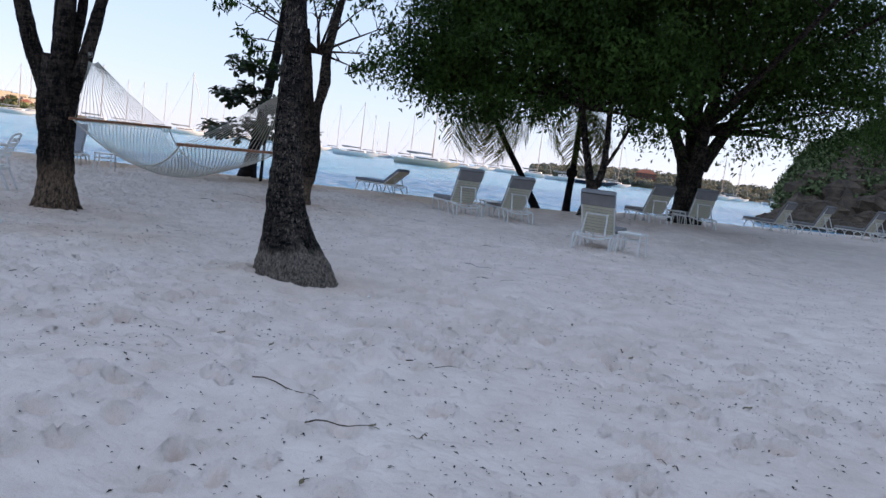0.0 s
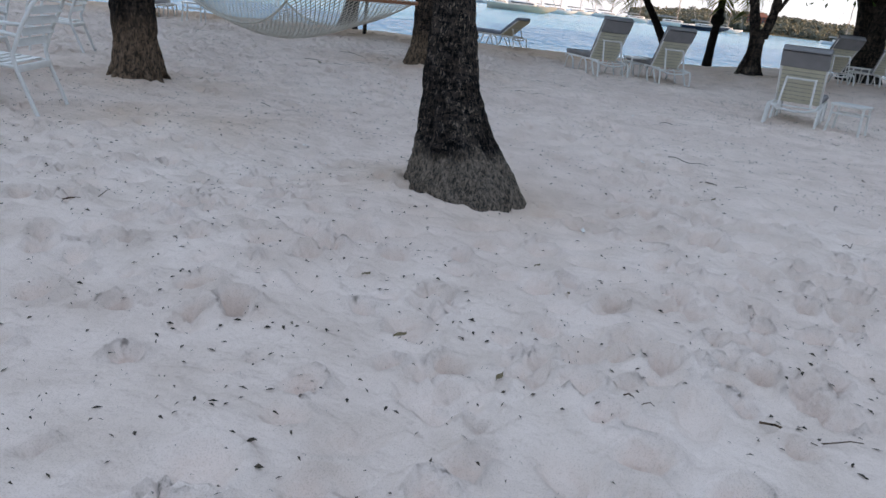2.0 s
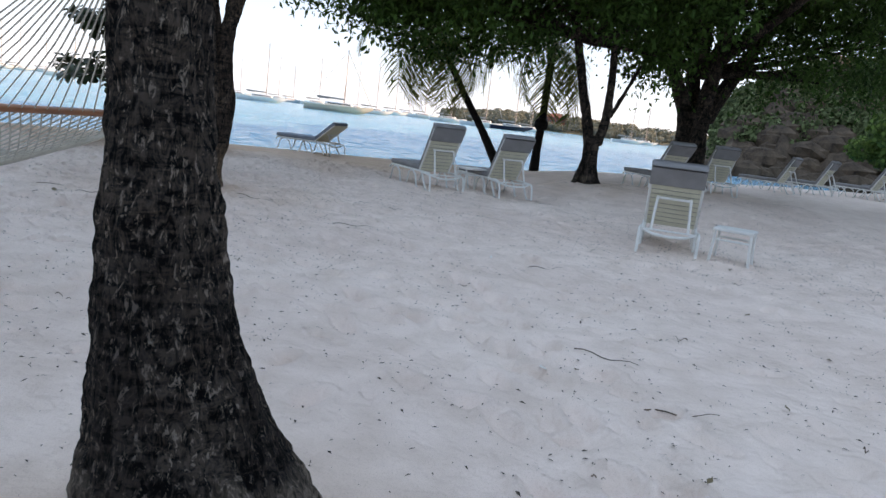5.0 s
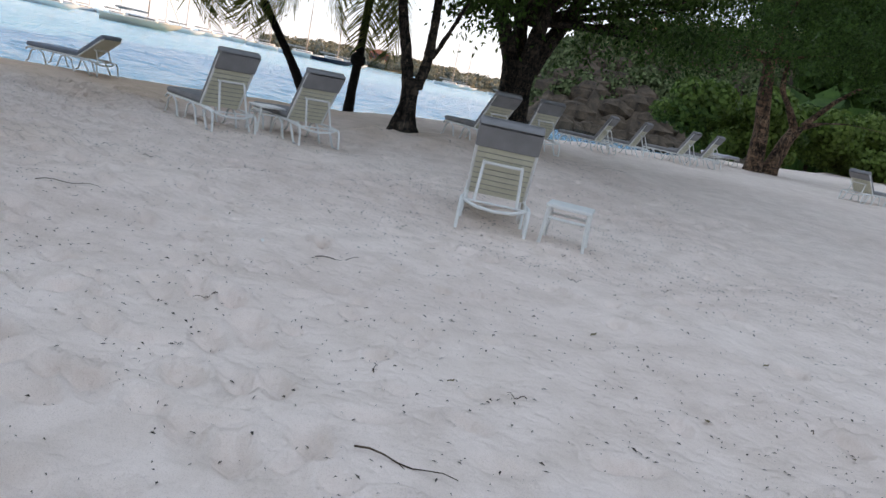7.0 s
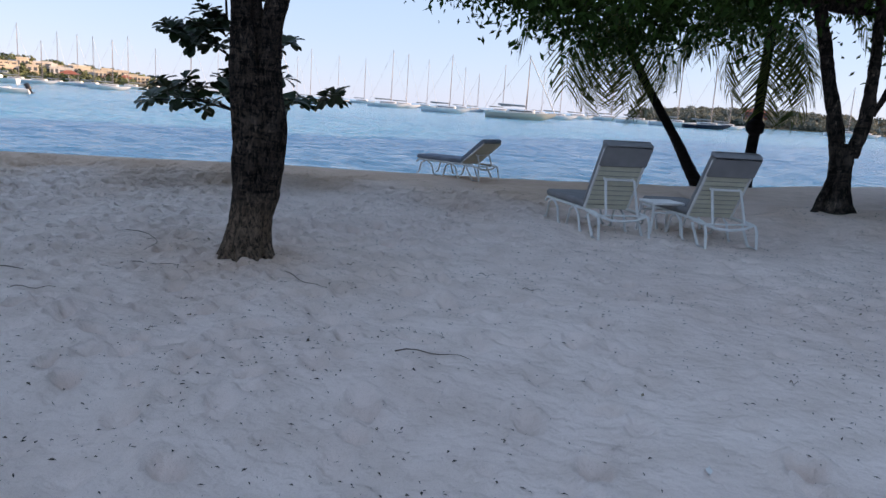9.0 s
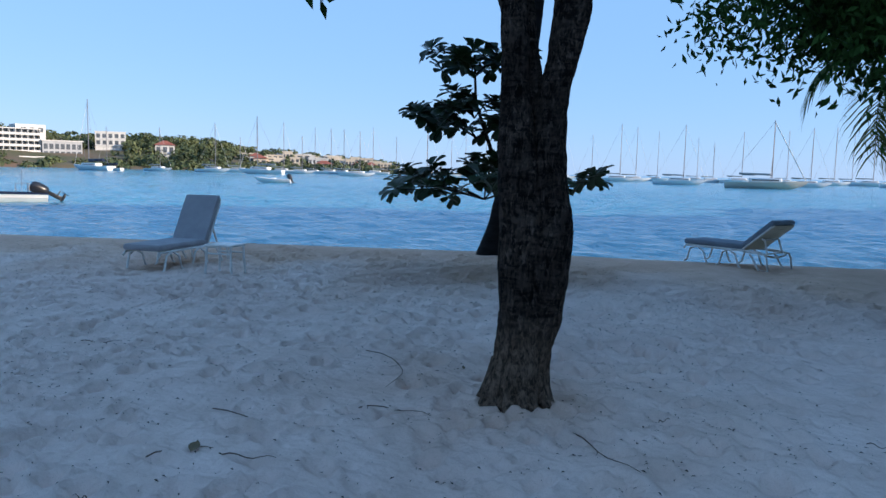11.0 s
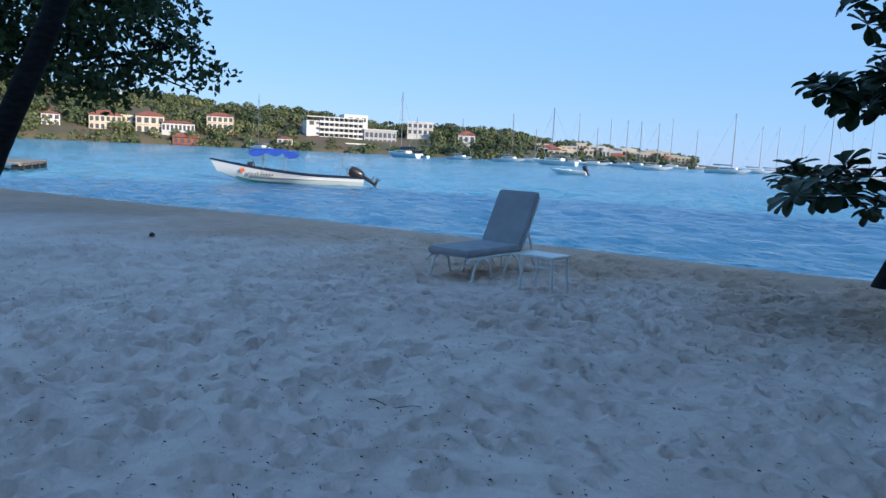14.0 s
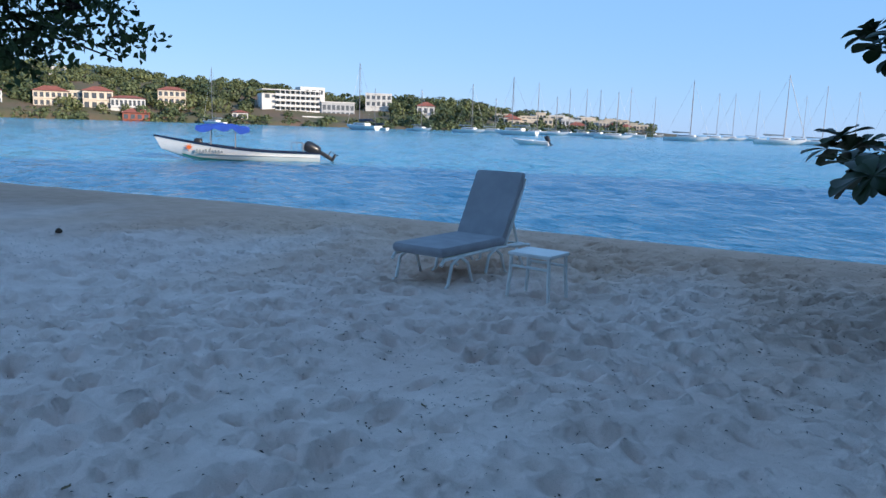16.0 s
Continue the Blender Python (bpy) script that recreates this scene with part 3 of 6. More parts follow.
def tree_with_hammock():
    x, y = -5.95, 9.5
    t = thing("tree", "dark multi-stemmed beach tree with reddish flared base, tied to a hammock", "tree")
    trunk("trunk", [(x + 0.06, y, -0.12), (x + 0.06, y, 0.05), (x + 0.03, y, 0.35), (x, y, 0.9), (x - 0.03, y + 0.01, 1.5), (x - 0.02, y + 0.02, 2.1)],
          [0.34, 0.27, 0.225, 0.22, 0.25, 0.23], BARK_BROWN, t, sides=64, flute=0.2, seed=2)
    root_toes(x + 0.06, y, 0.0, 0.25, 10, 0.14, BARK_BROWN, t, 21)
    stems = [((x - 0.13, y - 0.05, 1.55), (x - 0.4, y - 0.12, 2.25), (x - 0.62, y - 0.2, 3.1), (x - 0.8, y - 0.3, 4.6), 0.115),
             ((x - 0.1, y + 0.08, 1.7), (x - 0.16, y + 0.15, 2.4), (x - 0.24, y + 0.25, 3.3), (x - 0.3, y + 0.5, 4.8), 0.10),
             ((x + 0.04, y - 0.06, 1.7), (x + 0.08, y - 0.06, 2.5), (x + 0.1, y - 0.02, 3.3), (x + 0.2, y, 4.9), 0.12),
             ((x + 0.12, y + 0.04, 1.45), (x + 0.30, y + 0.07, 2.0), (x + 0.44, y + 0.1, 2.65), (x + 0.55, y + 0.16, 3.3), 0.10),
             ((x + 0.02, y + 0.12, 1.8), (x + 0.02, y + 0.3, 2.6), (x + 0.02, y + 0.42, 3.6), (x + 0.3, y + 0.6, 5), 0.07)]
    for k, (a, b, c, d, r) in enumerate(stems):
        trunk("stem", [a, b, c, d], [r, r * 0.95, r * 0.8, r * 0.6], BARK_BROWN, t, sides=18, steps=0.06, relief=0.01, seed=k)
        limbs("branch", d, r * 0.55, [Vector(d) + Vector((math.cos(k * 1.3 + j) * 1.6, math.sin(k * 1.3 + j) * 1.6, 1.0 + 0.3 * j)) for j in range(3)], BARK_BROWN, t, k)
    # unseen crown, thickened so that it shades the sand round the trunk
    leaf_cloud("crown", spray_points([(x - 0.6, y - 0.4, 6.8, 3.4, 3.2, 1.2)], 460, 5, 0.2), 34, 0.24, 0.16, LEAF, t, seed=3)


def tree_flared():
    x, y = -1.45, 7.5
    t = thing("tree", "tree with dark deeply fissured bark and wide flared base in sand", "tree")
    rows = ((-0.15, 0.0, 0.48), (0.0, -0.01, 0.42), (0.12, -0.03, 0.365), (0.25, -0.06, 0.305), (0.4, -0.102, 0.248), (0.55, -0.138, 0.213), (0.7, -0.167, 0.182), (1.0, -0.196, 0.147), (1.35, -0.22, 0.122), (1.65, -0.232, 0.107), (2.4, -0.255, 0.096), (3.1, -0.29, 0.09), (4.2, -0.33, 0.085), (5.4, -0.3, 0.075))
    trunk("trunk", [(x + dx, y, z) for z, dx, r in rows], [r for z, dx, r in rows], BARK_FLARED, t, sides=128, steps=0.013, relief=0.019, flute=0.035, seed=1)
    top = (x - 0.2, y, 5.2)
    limbs("branch", top, 0.07, [(x + math.cos(k) * 2, y + math.sin(k) * 2, 6.2 + 0.2 * k) for k in range(6)], BARK_DARK, t, 4)
    leaf_cloud("crown", spray_points([(x, y, 7.2, 2.3, 2.3, 1.1)], 130, 6, 0.2), 18, 0.22, 0.15, LEAF, t, seed=4)


def tree_twin():
    x, y = -4.815, 15.27
    rx, ry = 0.859, 0.512   # across the path's view
    t = thing("tree", "dark twin-stemmed tree with wavy fissured bark on a low sand mound", "tree")
    def at(u, w, z):
        return (x + rx * u - ry * w, y + ry * u + rx * w, z)
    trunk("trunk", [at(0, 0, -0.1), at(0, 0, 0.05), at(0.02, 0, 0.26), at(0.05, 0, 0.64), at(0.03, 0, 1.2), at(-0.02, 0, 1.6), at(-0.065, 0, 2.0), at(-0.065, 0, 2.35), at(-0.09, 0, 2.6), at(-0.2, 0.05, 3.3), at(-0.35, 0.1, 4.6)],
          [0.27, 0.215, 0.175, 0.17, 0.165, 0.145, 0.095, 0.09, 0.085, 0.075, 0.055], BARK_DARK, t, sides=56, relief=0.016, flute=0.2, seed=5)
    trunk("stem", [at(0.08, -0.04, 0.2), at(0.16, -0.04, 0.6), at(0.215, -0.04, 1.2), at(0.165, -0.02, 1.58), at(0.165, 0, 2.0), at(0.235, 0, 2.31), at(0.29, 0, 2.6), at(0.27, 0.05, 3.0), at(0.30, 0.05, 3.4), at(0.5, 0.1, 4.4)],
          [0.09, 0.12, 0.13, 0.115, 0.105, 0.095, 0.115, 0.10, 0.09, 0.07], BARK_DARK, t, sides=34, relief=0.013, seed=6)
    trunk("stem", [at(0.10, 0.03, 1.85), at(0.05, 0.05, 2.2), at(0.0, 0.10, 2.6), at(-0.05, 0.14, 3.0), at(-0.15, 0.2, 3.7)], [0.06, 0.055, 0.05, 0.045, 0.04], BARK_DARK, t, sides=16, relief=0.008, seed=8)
    root_toes(x, y, 0.0, 0.19, 9, 0.10, BARK_DARK, t, 33)
    ends = [at(-1.1, 0.1, 3.02), at(1.0, 0.2, 3.0), at(-1.3, 0.3, 3.3), at(-1.7, -0.3, 3.9), at(-0.9, 0.8, 4.3), at(-0.4, -0.9, 4.4), at(1.2, 0.3, 3.35), at(1.7, 0.5, 4.1), at(0.9, -0.8, 4.2), at(0.3, 1.0, 4.5), at(-2.1, 0.6, 4.4), at(0.5, 0.2, 5.2)]
    limbs("branch", at(0.1, 0.05, 3.2), 0.035, ends, BARK_DARK, t, 5, 0.008)
    tips = np.concatenate([np.array(e) + np.random.default_rng(k).normal(0, 0.15, (7, 3)) for k, e in enumerate(ends)])
    leaf_cloud("crown", tips, 12, 0.06, 0.15, LEAF, t, seed=8, droop=1.4, slim=0.3)
    # wide crown above the view, added to darken the sand beneath it
    leaf_cloud("crown", spray_points([(x - 1.6, y + 0.4, 5.9, 3.8, 3.8, 1.1), (x - 4.6, y + 0.6, 6.6, 3.8, 3.6, 1.1)], 520, 9, 0.2), 40, 0.24, 0.17, LEAF, t, seed=9)


def tree_small_fork():
    x, y = 1.05, 22.6
    z = z_at(x, y)
    t = thing("tree", "forked beach tree with thick drooping green crown on a root mound", "tree")
    trunk("trunk", [(x, y, z - 0.1), (x, y, z + 0.1), (x, y, z + 0.35), (x - 0.02, y, z + 0.8), (x - 0.05, y, z + 1.25)], [0.42, 0.30, 0.19, 0.165, 0.18], BARK_FAR, t, sides=26, steps=0.06, flute=0.14, seed=3)
    a, b = (x - 0.06, y, z + 0.95), (x + 0.08, y, z + 0.95)
    trunk("stem", [a, (x - 0.2, y, z + 1.5), (x - 0.42, y, z + 2.3), (x - 0.7, y, z + 3.4), (x - 0.9, y, z + 4.6)], [0.13, 0.115, 0.10, 0.085, 0.06], BARK_FAR, t, sides=14, steps=0.1)
    trunk("stem", [b, (x + 0.2, y, z + 1.45), (x + 0.22, y, z + 2.2), (x + 0.14, y, z + 3.6)], [0.12, 0.10, 0.085, 0.06], BARK_FAR, t, sides=14, steps=0.1)
    trunk("stem", [(x + 0.27, y, z + 1.6), (x + 0.5, y + 0.1, z + 2.1), (x + 0.85, y + 0.2, z + 2.9)], [0.05, 0.045, 0.03], BARK_FAR, t, sides=10, steps=0.1)
    trunk("stem", [(x - 0.42, y - 0.3, z - 0.08), (x - 0.26, y - 0.16, z + 0.25), (x - 0.12, y - 0.05, z + 0.75)], [0.06, 0.055, 0.05], BARK_FAR, t, sides=10, steps=0.1)
    cr = [(x - 2.6, y + 0.2, 5.1, 3.2, 2.6, 1.9), (x - 4.9, y + 0.2, 4.7, 1.9, 1.9, 1.6), (x - 3.4, y, 3.5, 2.4, 1.6, 0.8), (x - 5.6, y, 3.9, 1.5, 1.3, 0.6), (x + 0.4, y, 4.9, 2.6, 2.4, 1.5), (x - 2.6, y, 7.4, 4.2, 3.2, 2.0), (x + 1.5, y + 0.6, 3.2, 0.9, 0.8, 0.5)]
    limbs("branch", (x - 0.3, y, z + 3.2), 0.08, [(e[0], e[1], e[2]) for e in cr] + [(x - 5.5, y, 4.8), (x - 4, y, 4.2), (x + 2, y + 0.5, 4.5)], BARK_FAR, t, 7)
    leaf_cloud("crown", spray_points(cr, 800, 12, 0.4), 105, (0.30, 0.30, 0.25), 0.17, LEAF, t, seed=11, droop=0.8)
    return t


def tree_large():
    x, y = 4.1, 26.5
    z = z_at(x, y)
    t = thing("tree", "large shade tree with massive dark trunk and dense dark green crown", "tree")
    trunk("trunk", [(x, y, z - 0.1), (x, y, z + 0.15), (x, y, z + 0.6), (x - 0.05, y, z + 1.4), (x - 0.05, y, z + 2.0)], [0.62, 0.52, 0.42, 0.40, 0.46], BARK_FAR, t, sides=30, steps=0.07, flute=0.1, seed=4)
    for k, (dx, dy, h, r) in enumerate(((-0.9, 0.0, 2.6, 0.22), (0.9, 0.1, 2.5, 0.24), (-0.2, 0.6, 3.0, 0.2), (0.2, -0.6, 3.0, 0.2))):
        trunk("stem", [(x + dx * 0.2, y + dy * 0.2, z + 1.7), (x + dx * 0.5, y + dy * 0.5, z + 2.3), (x + dx * 1.3, y + dy * 1.3, z + 1.2 + h), (x + dx * 2.4, y + dy * 2.4, z + 2.6 + h)], [r * 1.1, r, r * 0.8, r * 0.5], BARK_FAR, t, sides=14, steps=0.12, seed=k)
    # the last four lobes lie overhead out of view, added to shade the sand
    cr = [(x - 2.6, y - 0.3, 6.0, 3.4, 3.2, 2.5), (x + 2.6, y, 5.9, 3.6, 3.4, 2.4), (x, y - 1.5, 6.6, 4.2, 3.6, 2.6), (x - 1.8, y - 1.5, 3.4, 1.5, 1.2, 0.8), (x + 1.9, y - 1.2, 3.35, 1.6, 1.3, 0.9), (x + 3.4, y - 0.5, 3.3, 1.3, 1.2, 0.7), (x + 4.6, y + 0.5, 4.6, 1.6, 1.6, 1.1), (x, y, 9.0, 4.4, 4.0, 2.0), (x + 0.5, y - 5.5, 8.7, 5.0, 3.6, 1.2), (x + 7, y - 5, 8.4, 4.2, 4.2, 1.4), (x + 3.5, y - 10, 9.0, 5.0, 4.0, 1.1), (x - 1.5, y - 6.0, 8.7, 3.6, 2.8, 1.0)]
    limbs("branch", (x, y, z + 3.0), 0.14, [e[:3] for e in cr] + [(x - 3.6, y, 4.8), (x + 3.8, y, 4.5), (x - 2.5, y - 1, 3.6), (x + 2.4, y - 1, 3.5)], BARK_FAR, t, 9)
    leaf_cloud("crown", spray_points(cr, 1400, 14, 0.4), 95, (0.42, 0.42, 0.32), 0.17, LEAF, t, seed=15, droop=0.8)
    return t


def tree_right():
    x, y = 16.6, 34.8
    z = z_at(x, y)
    t = thing("tree", "spreading two-trunked tree with reddish bark and low dark canopy", "tree")
    trunk("trunk", [(x - 0.3, y, z - 0.2), (x - 0.32, y, z + 0.3), (x - 0.45, y, z + 1.6), (x - 0.75, y, z + 3.0), (x - 1.0, y, z + 4.6)], [0.42, 0.34, 0.28, 0.26, 0.2], BARK_RED, t, sides=20, steps=0.1, flute=0.08, seed=8)
    trunk("trunk", [(x + 0.45, y + 0.1, z - 0.2), (x + 0.5, y + 0.1, z + 0.4), (x + 0.75, y + 0.1, z + 1.3), (x + 1.1, y + 0.1, z + 2.0)], [0.38, 0.32, 0.26, 0.25], BARK_RED, t, sides=18, steps=0.1, flute=0.08, seed=9)
    trunk("stem", [(x + 1.05, y + 0.1, z + 1.9), (x + 1.9, y, z + 2.35), (x + 3.2, y, z + 2.55), (x + 5.5, y - 0.2, z + 2.5), (x + 8, y - 0.4, z + 2.9)], [0.2, 0.19, 0.17, 0.14, 0.09], BARK_RED, t, sides=14, steps=0.15, seed=1)
    trunk("stem", [(x + 1.0, y + 0.1, z + 1.9), (x + 0.5, y, z + 2.6), (x - 0.1, y, z + 3.3), (x - 0.2, y, z + 4.6)], [0.18, 0.14, 0.11, 0.07], BARK_RED, t, sides=12, steps=0.15, seed=2)
    trunk("stem", [(x + 1.3, y + 0.1, z + 2.1), (x + 2.2, y, z + 3.2), (x + 3.2, y, z + 4.0)], [0.15, 0.11, 0.08], BARK_RED, t, sides=12, steps=0.15, seed=3)
    cr = [(x - 3.2, y - 0.6, z + 4.9, 3.6, 2.8, 1.7), (x - 4.6, y - 0.6, z + 4.1, 2.0, 1.6, 0.8), (x + 1.8, y - 0.6, z + 5.6, 3.8, 3.0, 1.9), (x + 7, y - 0.6, z + 5.2, 4.2, 3.2, 2.0), (x + 4.2, y - 0.8, z + 5.0, 1.8, 1.6, 0.8), (x + 8.5, y - 0.8, z + 4.4, 2.0, 1.6, 0.7), (x, y, z + 8.2, 6.6, 4.0, 2.2), (x + 8, y, z + 8, 5, 4, 2.4), (x - 6.2, y, z + 6.6, 2.4, 2.4, 1.6)]
    limbs("branch", (x - 0.9, y, z + 4.2), 0.14, [e[:3] for e in cr[:2]] + [cr[6][:3], (x - 5, y, z + 5), (x + 1, y, z + 4.8)], BARK_RED, t, 12)
    limbs("branch", (x + 5.5, y - 0.2, z + 2.5), 0.09, [cr[3][:3], cr[5][:3], (x + 9, y, z + 4), (x + 6, y, z + 4.4)], BARK_RED, t, 13)
    leaf_cloud("crown", spray_points(cr, 900, 18, 0.3), 82, (0.44, 0.44, 0.32), 0.165, LEAF, t, seed=19, droop=0.6)


def tree_overhanging():
    x, y = -26.0, 10.0
    t = thing("tree", "broad seaside tree whose leafy boughs overhang the beach", "tree")
    trunk("trunk", [(x, y, -0.2), (x, y, 0.5), (x + 0.2, y + 0.2, 1.8), (x + 0.5, y + 0.5, 2.8)], [0.5, 0.4, 0.33, 0.3], BARK_FAR, t, sides=18, steps=0.1, seed=4)
    cr = [(x + 3.4, y + 2.2, 4.9, 2.6, 2.8, 1.9), (x + 4.2, y + 4.6, 4.1, 1.6, 1.7, 1.1), (x + 3.8, y + 3.6, 2.9, 1.5, 2.0, 0.6), (x + 1.4, y, 5.6, 3.2, 3.2, 2.2), (x + 4.0, y + 5.9, 3.3, 0.9, 0.9, 0.5)]
    limbs("branch", (x + 0.4, y + 0.4, 2.6), 0.12, [e[:3] for e in cr] + [(x + 4.6, y + 5.4, 3.5)], BARK_FAR, t, 14, 0.02)
    leaf_cloud("crown", spray_points(cr, 1150, 22, 0.25), 24, (0.17, 0.17, 0.13), 0.19, LEAF_BOUGH, t, seed=23, droop=0.3, slim=0.5)


def frond(length, width, parent, m, seed, droop=1.0):
    """A palm frond that arches from its foot, with two ranks of narrow pointed leaflets."""
    rng = random.Random(seed)
    s, n = Shape(), 46
    pts = []
    for k in range(n + 1):
        t = k / n
        pts.append(Vector((t * length * (1 - 0.3 * droop * t * t), 0, length * (0.28 * t - droop * 0.58 * t * t * t - 0.12 * t * t))))
    s.tube(pts[::2], [0.030 * (1 - 0.85 * k / (n / 2)) for k in range(len(pts[::2]))], 5)
    for k in range(5, n + 1):
        t = k / n
        d = (pts[k] - pts[k - 1]).normalized()
        ln = width * math.sin(math.pi * (0.2 + t * 0.62)) * rng.uniform(0.8, 1.1)
        for side in (-1, 1):
            out = Vector((0, side, 0)) * rng.uniform(0.75, 1.1) + d * rng.uniform(0.55, 0.9) + Vector((0, 0, rng.uniform(-0.5, 0.0)))
            out.normalize()
            a, w = pts[k], d * 0.026
            b = a + out * ln * 0.45
            c = a + out * ln * 0.8 + Vector((0, 0, -0.10 * ln))
            e = a + out * ln + Vector((0, 0, -0.28 * ln))
            i = len(s.v)
            s.v += [a - w * 0.5, a + w * 0.5, b + w, b - w, c + w * 0.7, c - w * 0.7, e]
            s.f += [(i, i + 1, i + 2, i + 3), (i + 3, i + 2, i + 4, i + 5), (i + 5, i + 4, i + 6)]
    ob = s.make("frond", LEAF_PALM, parent)
    ob.matrix_local = m
    return ob


def palm(label, pts, radii, fronds, seed, length=2.6, width=0.6, droop=1.0):
    t = thing("palm_tree", label, "palm tree")
    tr = trunk("trunk", pts, radii, PALM_BARK, t, sides=18, steps=0.05, relief=0.008, seed=seed)
    rng = random.Random(seed)
    first = None
    for k in range(fronds):
        a = 360 * k / fronds + rng.uniform(-12, 12)
        m = pose(*pts[-1], 0, 0, a) @ pose(0, 0, 0, 0, rng.uniform(-30, 58), 0)
        if first is None:
            first = frond(length, width, t, m, seed, droop)
        else:
            o = first.copy()
            scene.collection.objects.link(o)
            o.parent = t
            o.matrix_local = m @ Matrix.Scale(rng.uniform(0.85, 1.1), 4)
    return t


tree_with_hammock()
tree_flared()
tree_twin()
tree_small_fork()
tree_large()
tree_right()
tree_overhanging()
palm("slender coconut palm leaning over the shoreline with drooping fronds", [(-1.0, 29.0, -0.2), (-1.7, 29.0, 1.0), (-2.5, 29.0, 2.2), (-3.1, 29.0, 3.2), (-3.5, 29.0, 4.1)], [0.2, 0.14, 0.125, 0.115, 0.12], 13, 31, 3.3, 1.0, 0.85)
pole_palm = palm("thin upright palm with a knobbed trunk at the waterline", [(0.05, 29.4, -0.15), (0.05, 29.4, 0.6), (0.1, 29.4, 1.6), (0.12, 29.4, 3.0), (0.16, 29.4, 4.0)], [0.17, 0.13, 0.125, 0.115, 0.12], 11, 37, 2.9, 0.95, 0.85)
Shape().tube([(0.06, 29.36, 1.25), (0.07, 29.36, 1.35), (0.08, 29.36, 1.55), (0.08, 29.36, 1.65)], [0.1, 0.21, 0.21, 0.1], 10, 0.2).make("trunk_knob", PALM_BARK, pole_palm)
palm("tall palm with a flared dark base behind the almond shrub", [(-10.08, 23.0, -0.2), (-10.05, 23.03, 0.1), (-9.98, 23.1, 0.6), (-9.88, 23.2, 1.4), (-9.76, 23.32, 2.6), (-9.6, 23.5, 4.2), (-9.48, 23.65, 6.2), (-9.4, 23.75, 8.0)], [0.38, 0.29, 0.20, 0.17, 0.155, 0.145, 0.14, 0.13], 16, 41, 2.8, 0.7)
palm("leaning grey palm trunk rising from the beach", [(-15.2, 11.65, -0.2), (-15.25, 11.8, 0.2), (-15.35, 12.2, 1.2), (-15.6, 12.75, 2.6), (-15.9, 13.35, 4.2), (-16.3, 14.05, 6.2), (-16.6, 14.65, 8.2)], [0.24, 0.19, 0.165, 0.155, 0.15, 0.14, 0.13], 14, 43, 2.8, 0.7)


def almond_shrub():
    x, y = -8.4, 20.7
    z = z_at(x, y)
    t = thing("almond_tree", "young sea almond with tiered branches of broad dark leaves", "shrub")
    ux, uy = 0.58, 0.81   # across the view from the path
    def at(u, w, h):
        return Vector((x + ux * u - uy * w, y + uy * u + ux * w, z + h))
    Shape().tube([at(0, 0, -0.08), at(0.0, 0, 0.5), at(0.02, 0, 1.1), at(0.02, 0, 1.25), at(-0.25, 0, 2.0), at(-0.48, 0, 2.6), at(-0.52, 0, 3.3)], [0.055, 0.042, 0.04, 0.038, 0.03, 0.024, 0.014], 9, 0.15).make("trunk", BARK_FAR, t)
    rng = random.Random(5)
    leaf = Shape()
    for k in range(9):
        a, tilt = k * 2.4, rng.uniform(-0.5, 0.75)
        d = Vector((math.cos(a) * math.cos(tilt), math.sin(a) * math.cos(tilt), math.sin(tilt)))
        sd = Vector((-math.sin(a), math.cos(a), 0))
        nrm = sd.cross(d)
        ln = rng.uniform(0.2, 0.28)
        prof = ((0.02, 0.006), (0.2, 0.018), (0.42, 0.042), (0.65, 0.064), (0.82, 0.066), (0.93, 0.046), (1.0, 0.012))
        b = len(leaf.v)
        for q, w in prof:
            c = d * ln * q + Vector((0, 0, -0.06 * q * q))
            leaf.v += [c + sd * w + nrm * -w * 0.35, c, c - sd * w + nrm * -w * 0.35]
        for i in range(len(prof) - 1):
            o = b + i * 3
            leaf.f += [(o, o + 1, o + 4, o + 3), (o + 1, o + 2, o + 5, o + 4)]
    first = leaf.make("leaf_rosette", LEAF_ALMOND, t)
    spots = []
    tiers = ((1.40, 1.55, 10, -0.3), (1.66, 0.7, 4, -0.3), (2.32, 1.0, 8, -0.45), (2.62, 0.5, 3, -0.5), (3.25, 0.65, 6, -0.52))
    for h, reach, count, off in tiers:
        for k in range(count):
            a = k * 2 * math.pi / count + rng.uniform(-0.3, 0.3)
            r = reach * rng.uniform(0.75, 1.08)
            s, e = at(off, 0, h - 0.25), at(off + math.cos(a) * r, math.sin(a) * r, h + rng.uniform(-0.12, 0.12))
            Shape().tube([s, s.lerp(e, 0.5) + Vector((0, 0, 0.1)), e], [0.014, 0.01, 0.006], 5).make("branch", BARK_FAR, t)
            for q in (0.5, 0.78, 1.0, 1.0):
                p = s.lerp(e, q) + Vector((rng.uniform(-0.16, 0.16), rng.uniform(-0.16, 0.16), rng.uniform(-0.05, 0.14)))
                spots.append(p)
    for k, p in enumerate(spots):
        o = first if k == 0 else first.copy()
        if k:
            scene.collection.objects.link(o)
            o.parent = t
        o.matrix_local = Matrix.LocRotScale(p, Euler((rng.uniform(-0.5, 0.5), rng.uniform(-0.5, 0.5), rng.uniform(0, 6.3))), Vector((1, 1, 1)) * rng.uniform(0.85, 1.25))


almond_shrub()


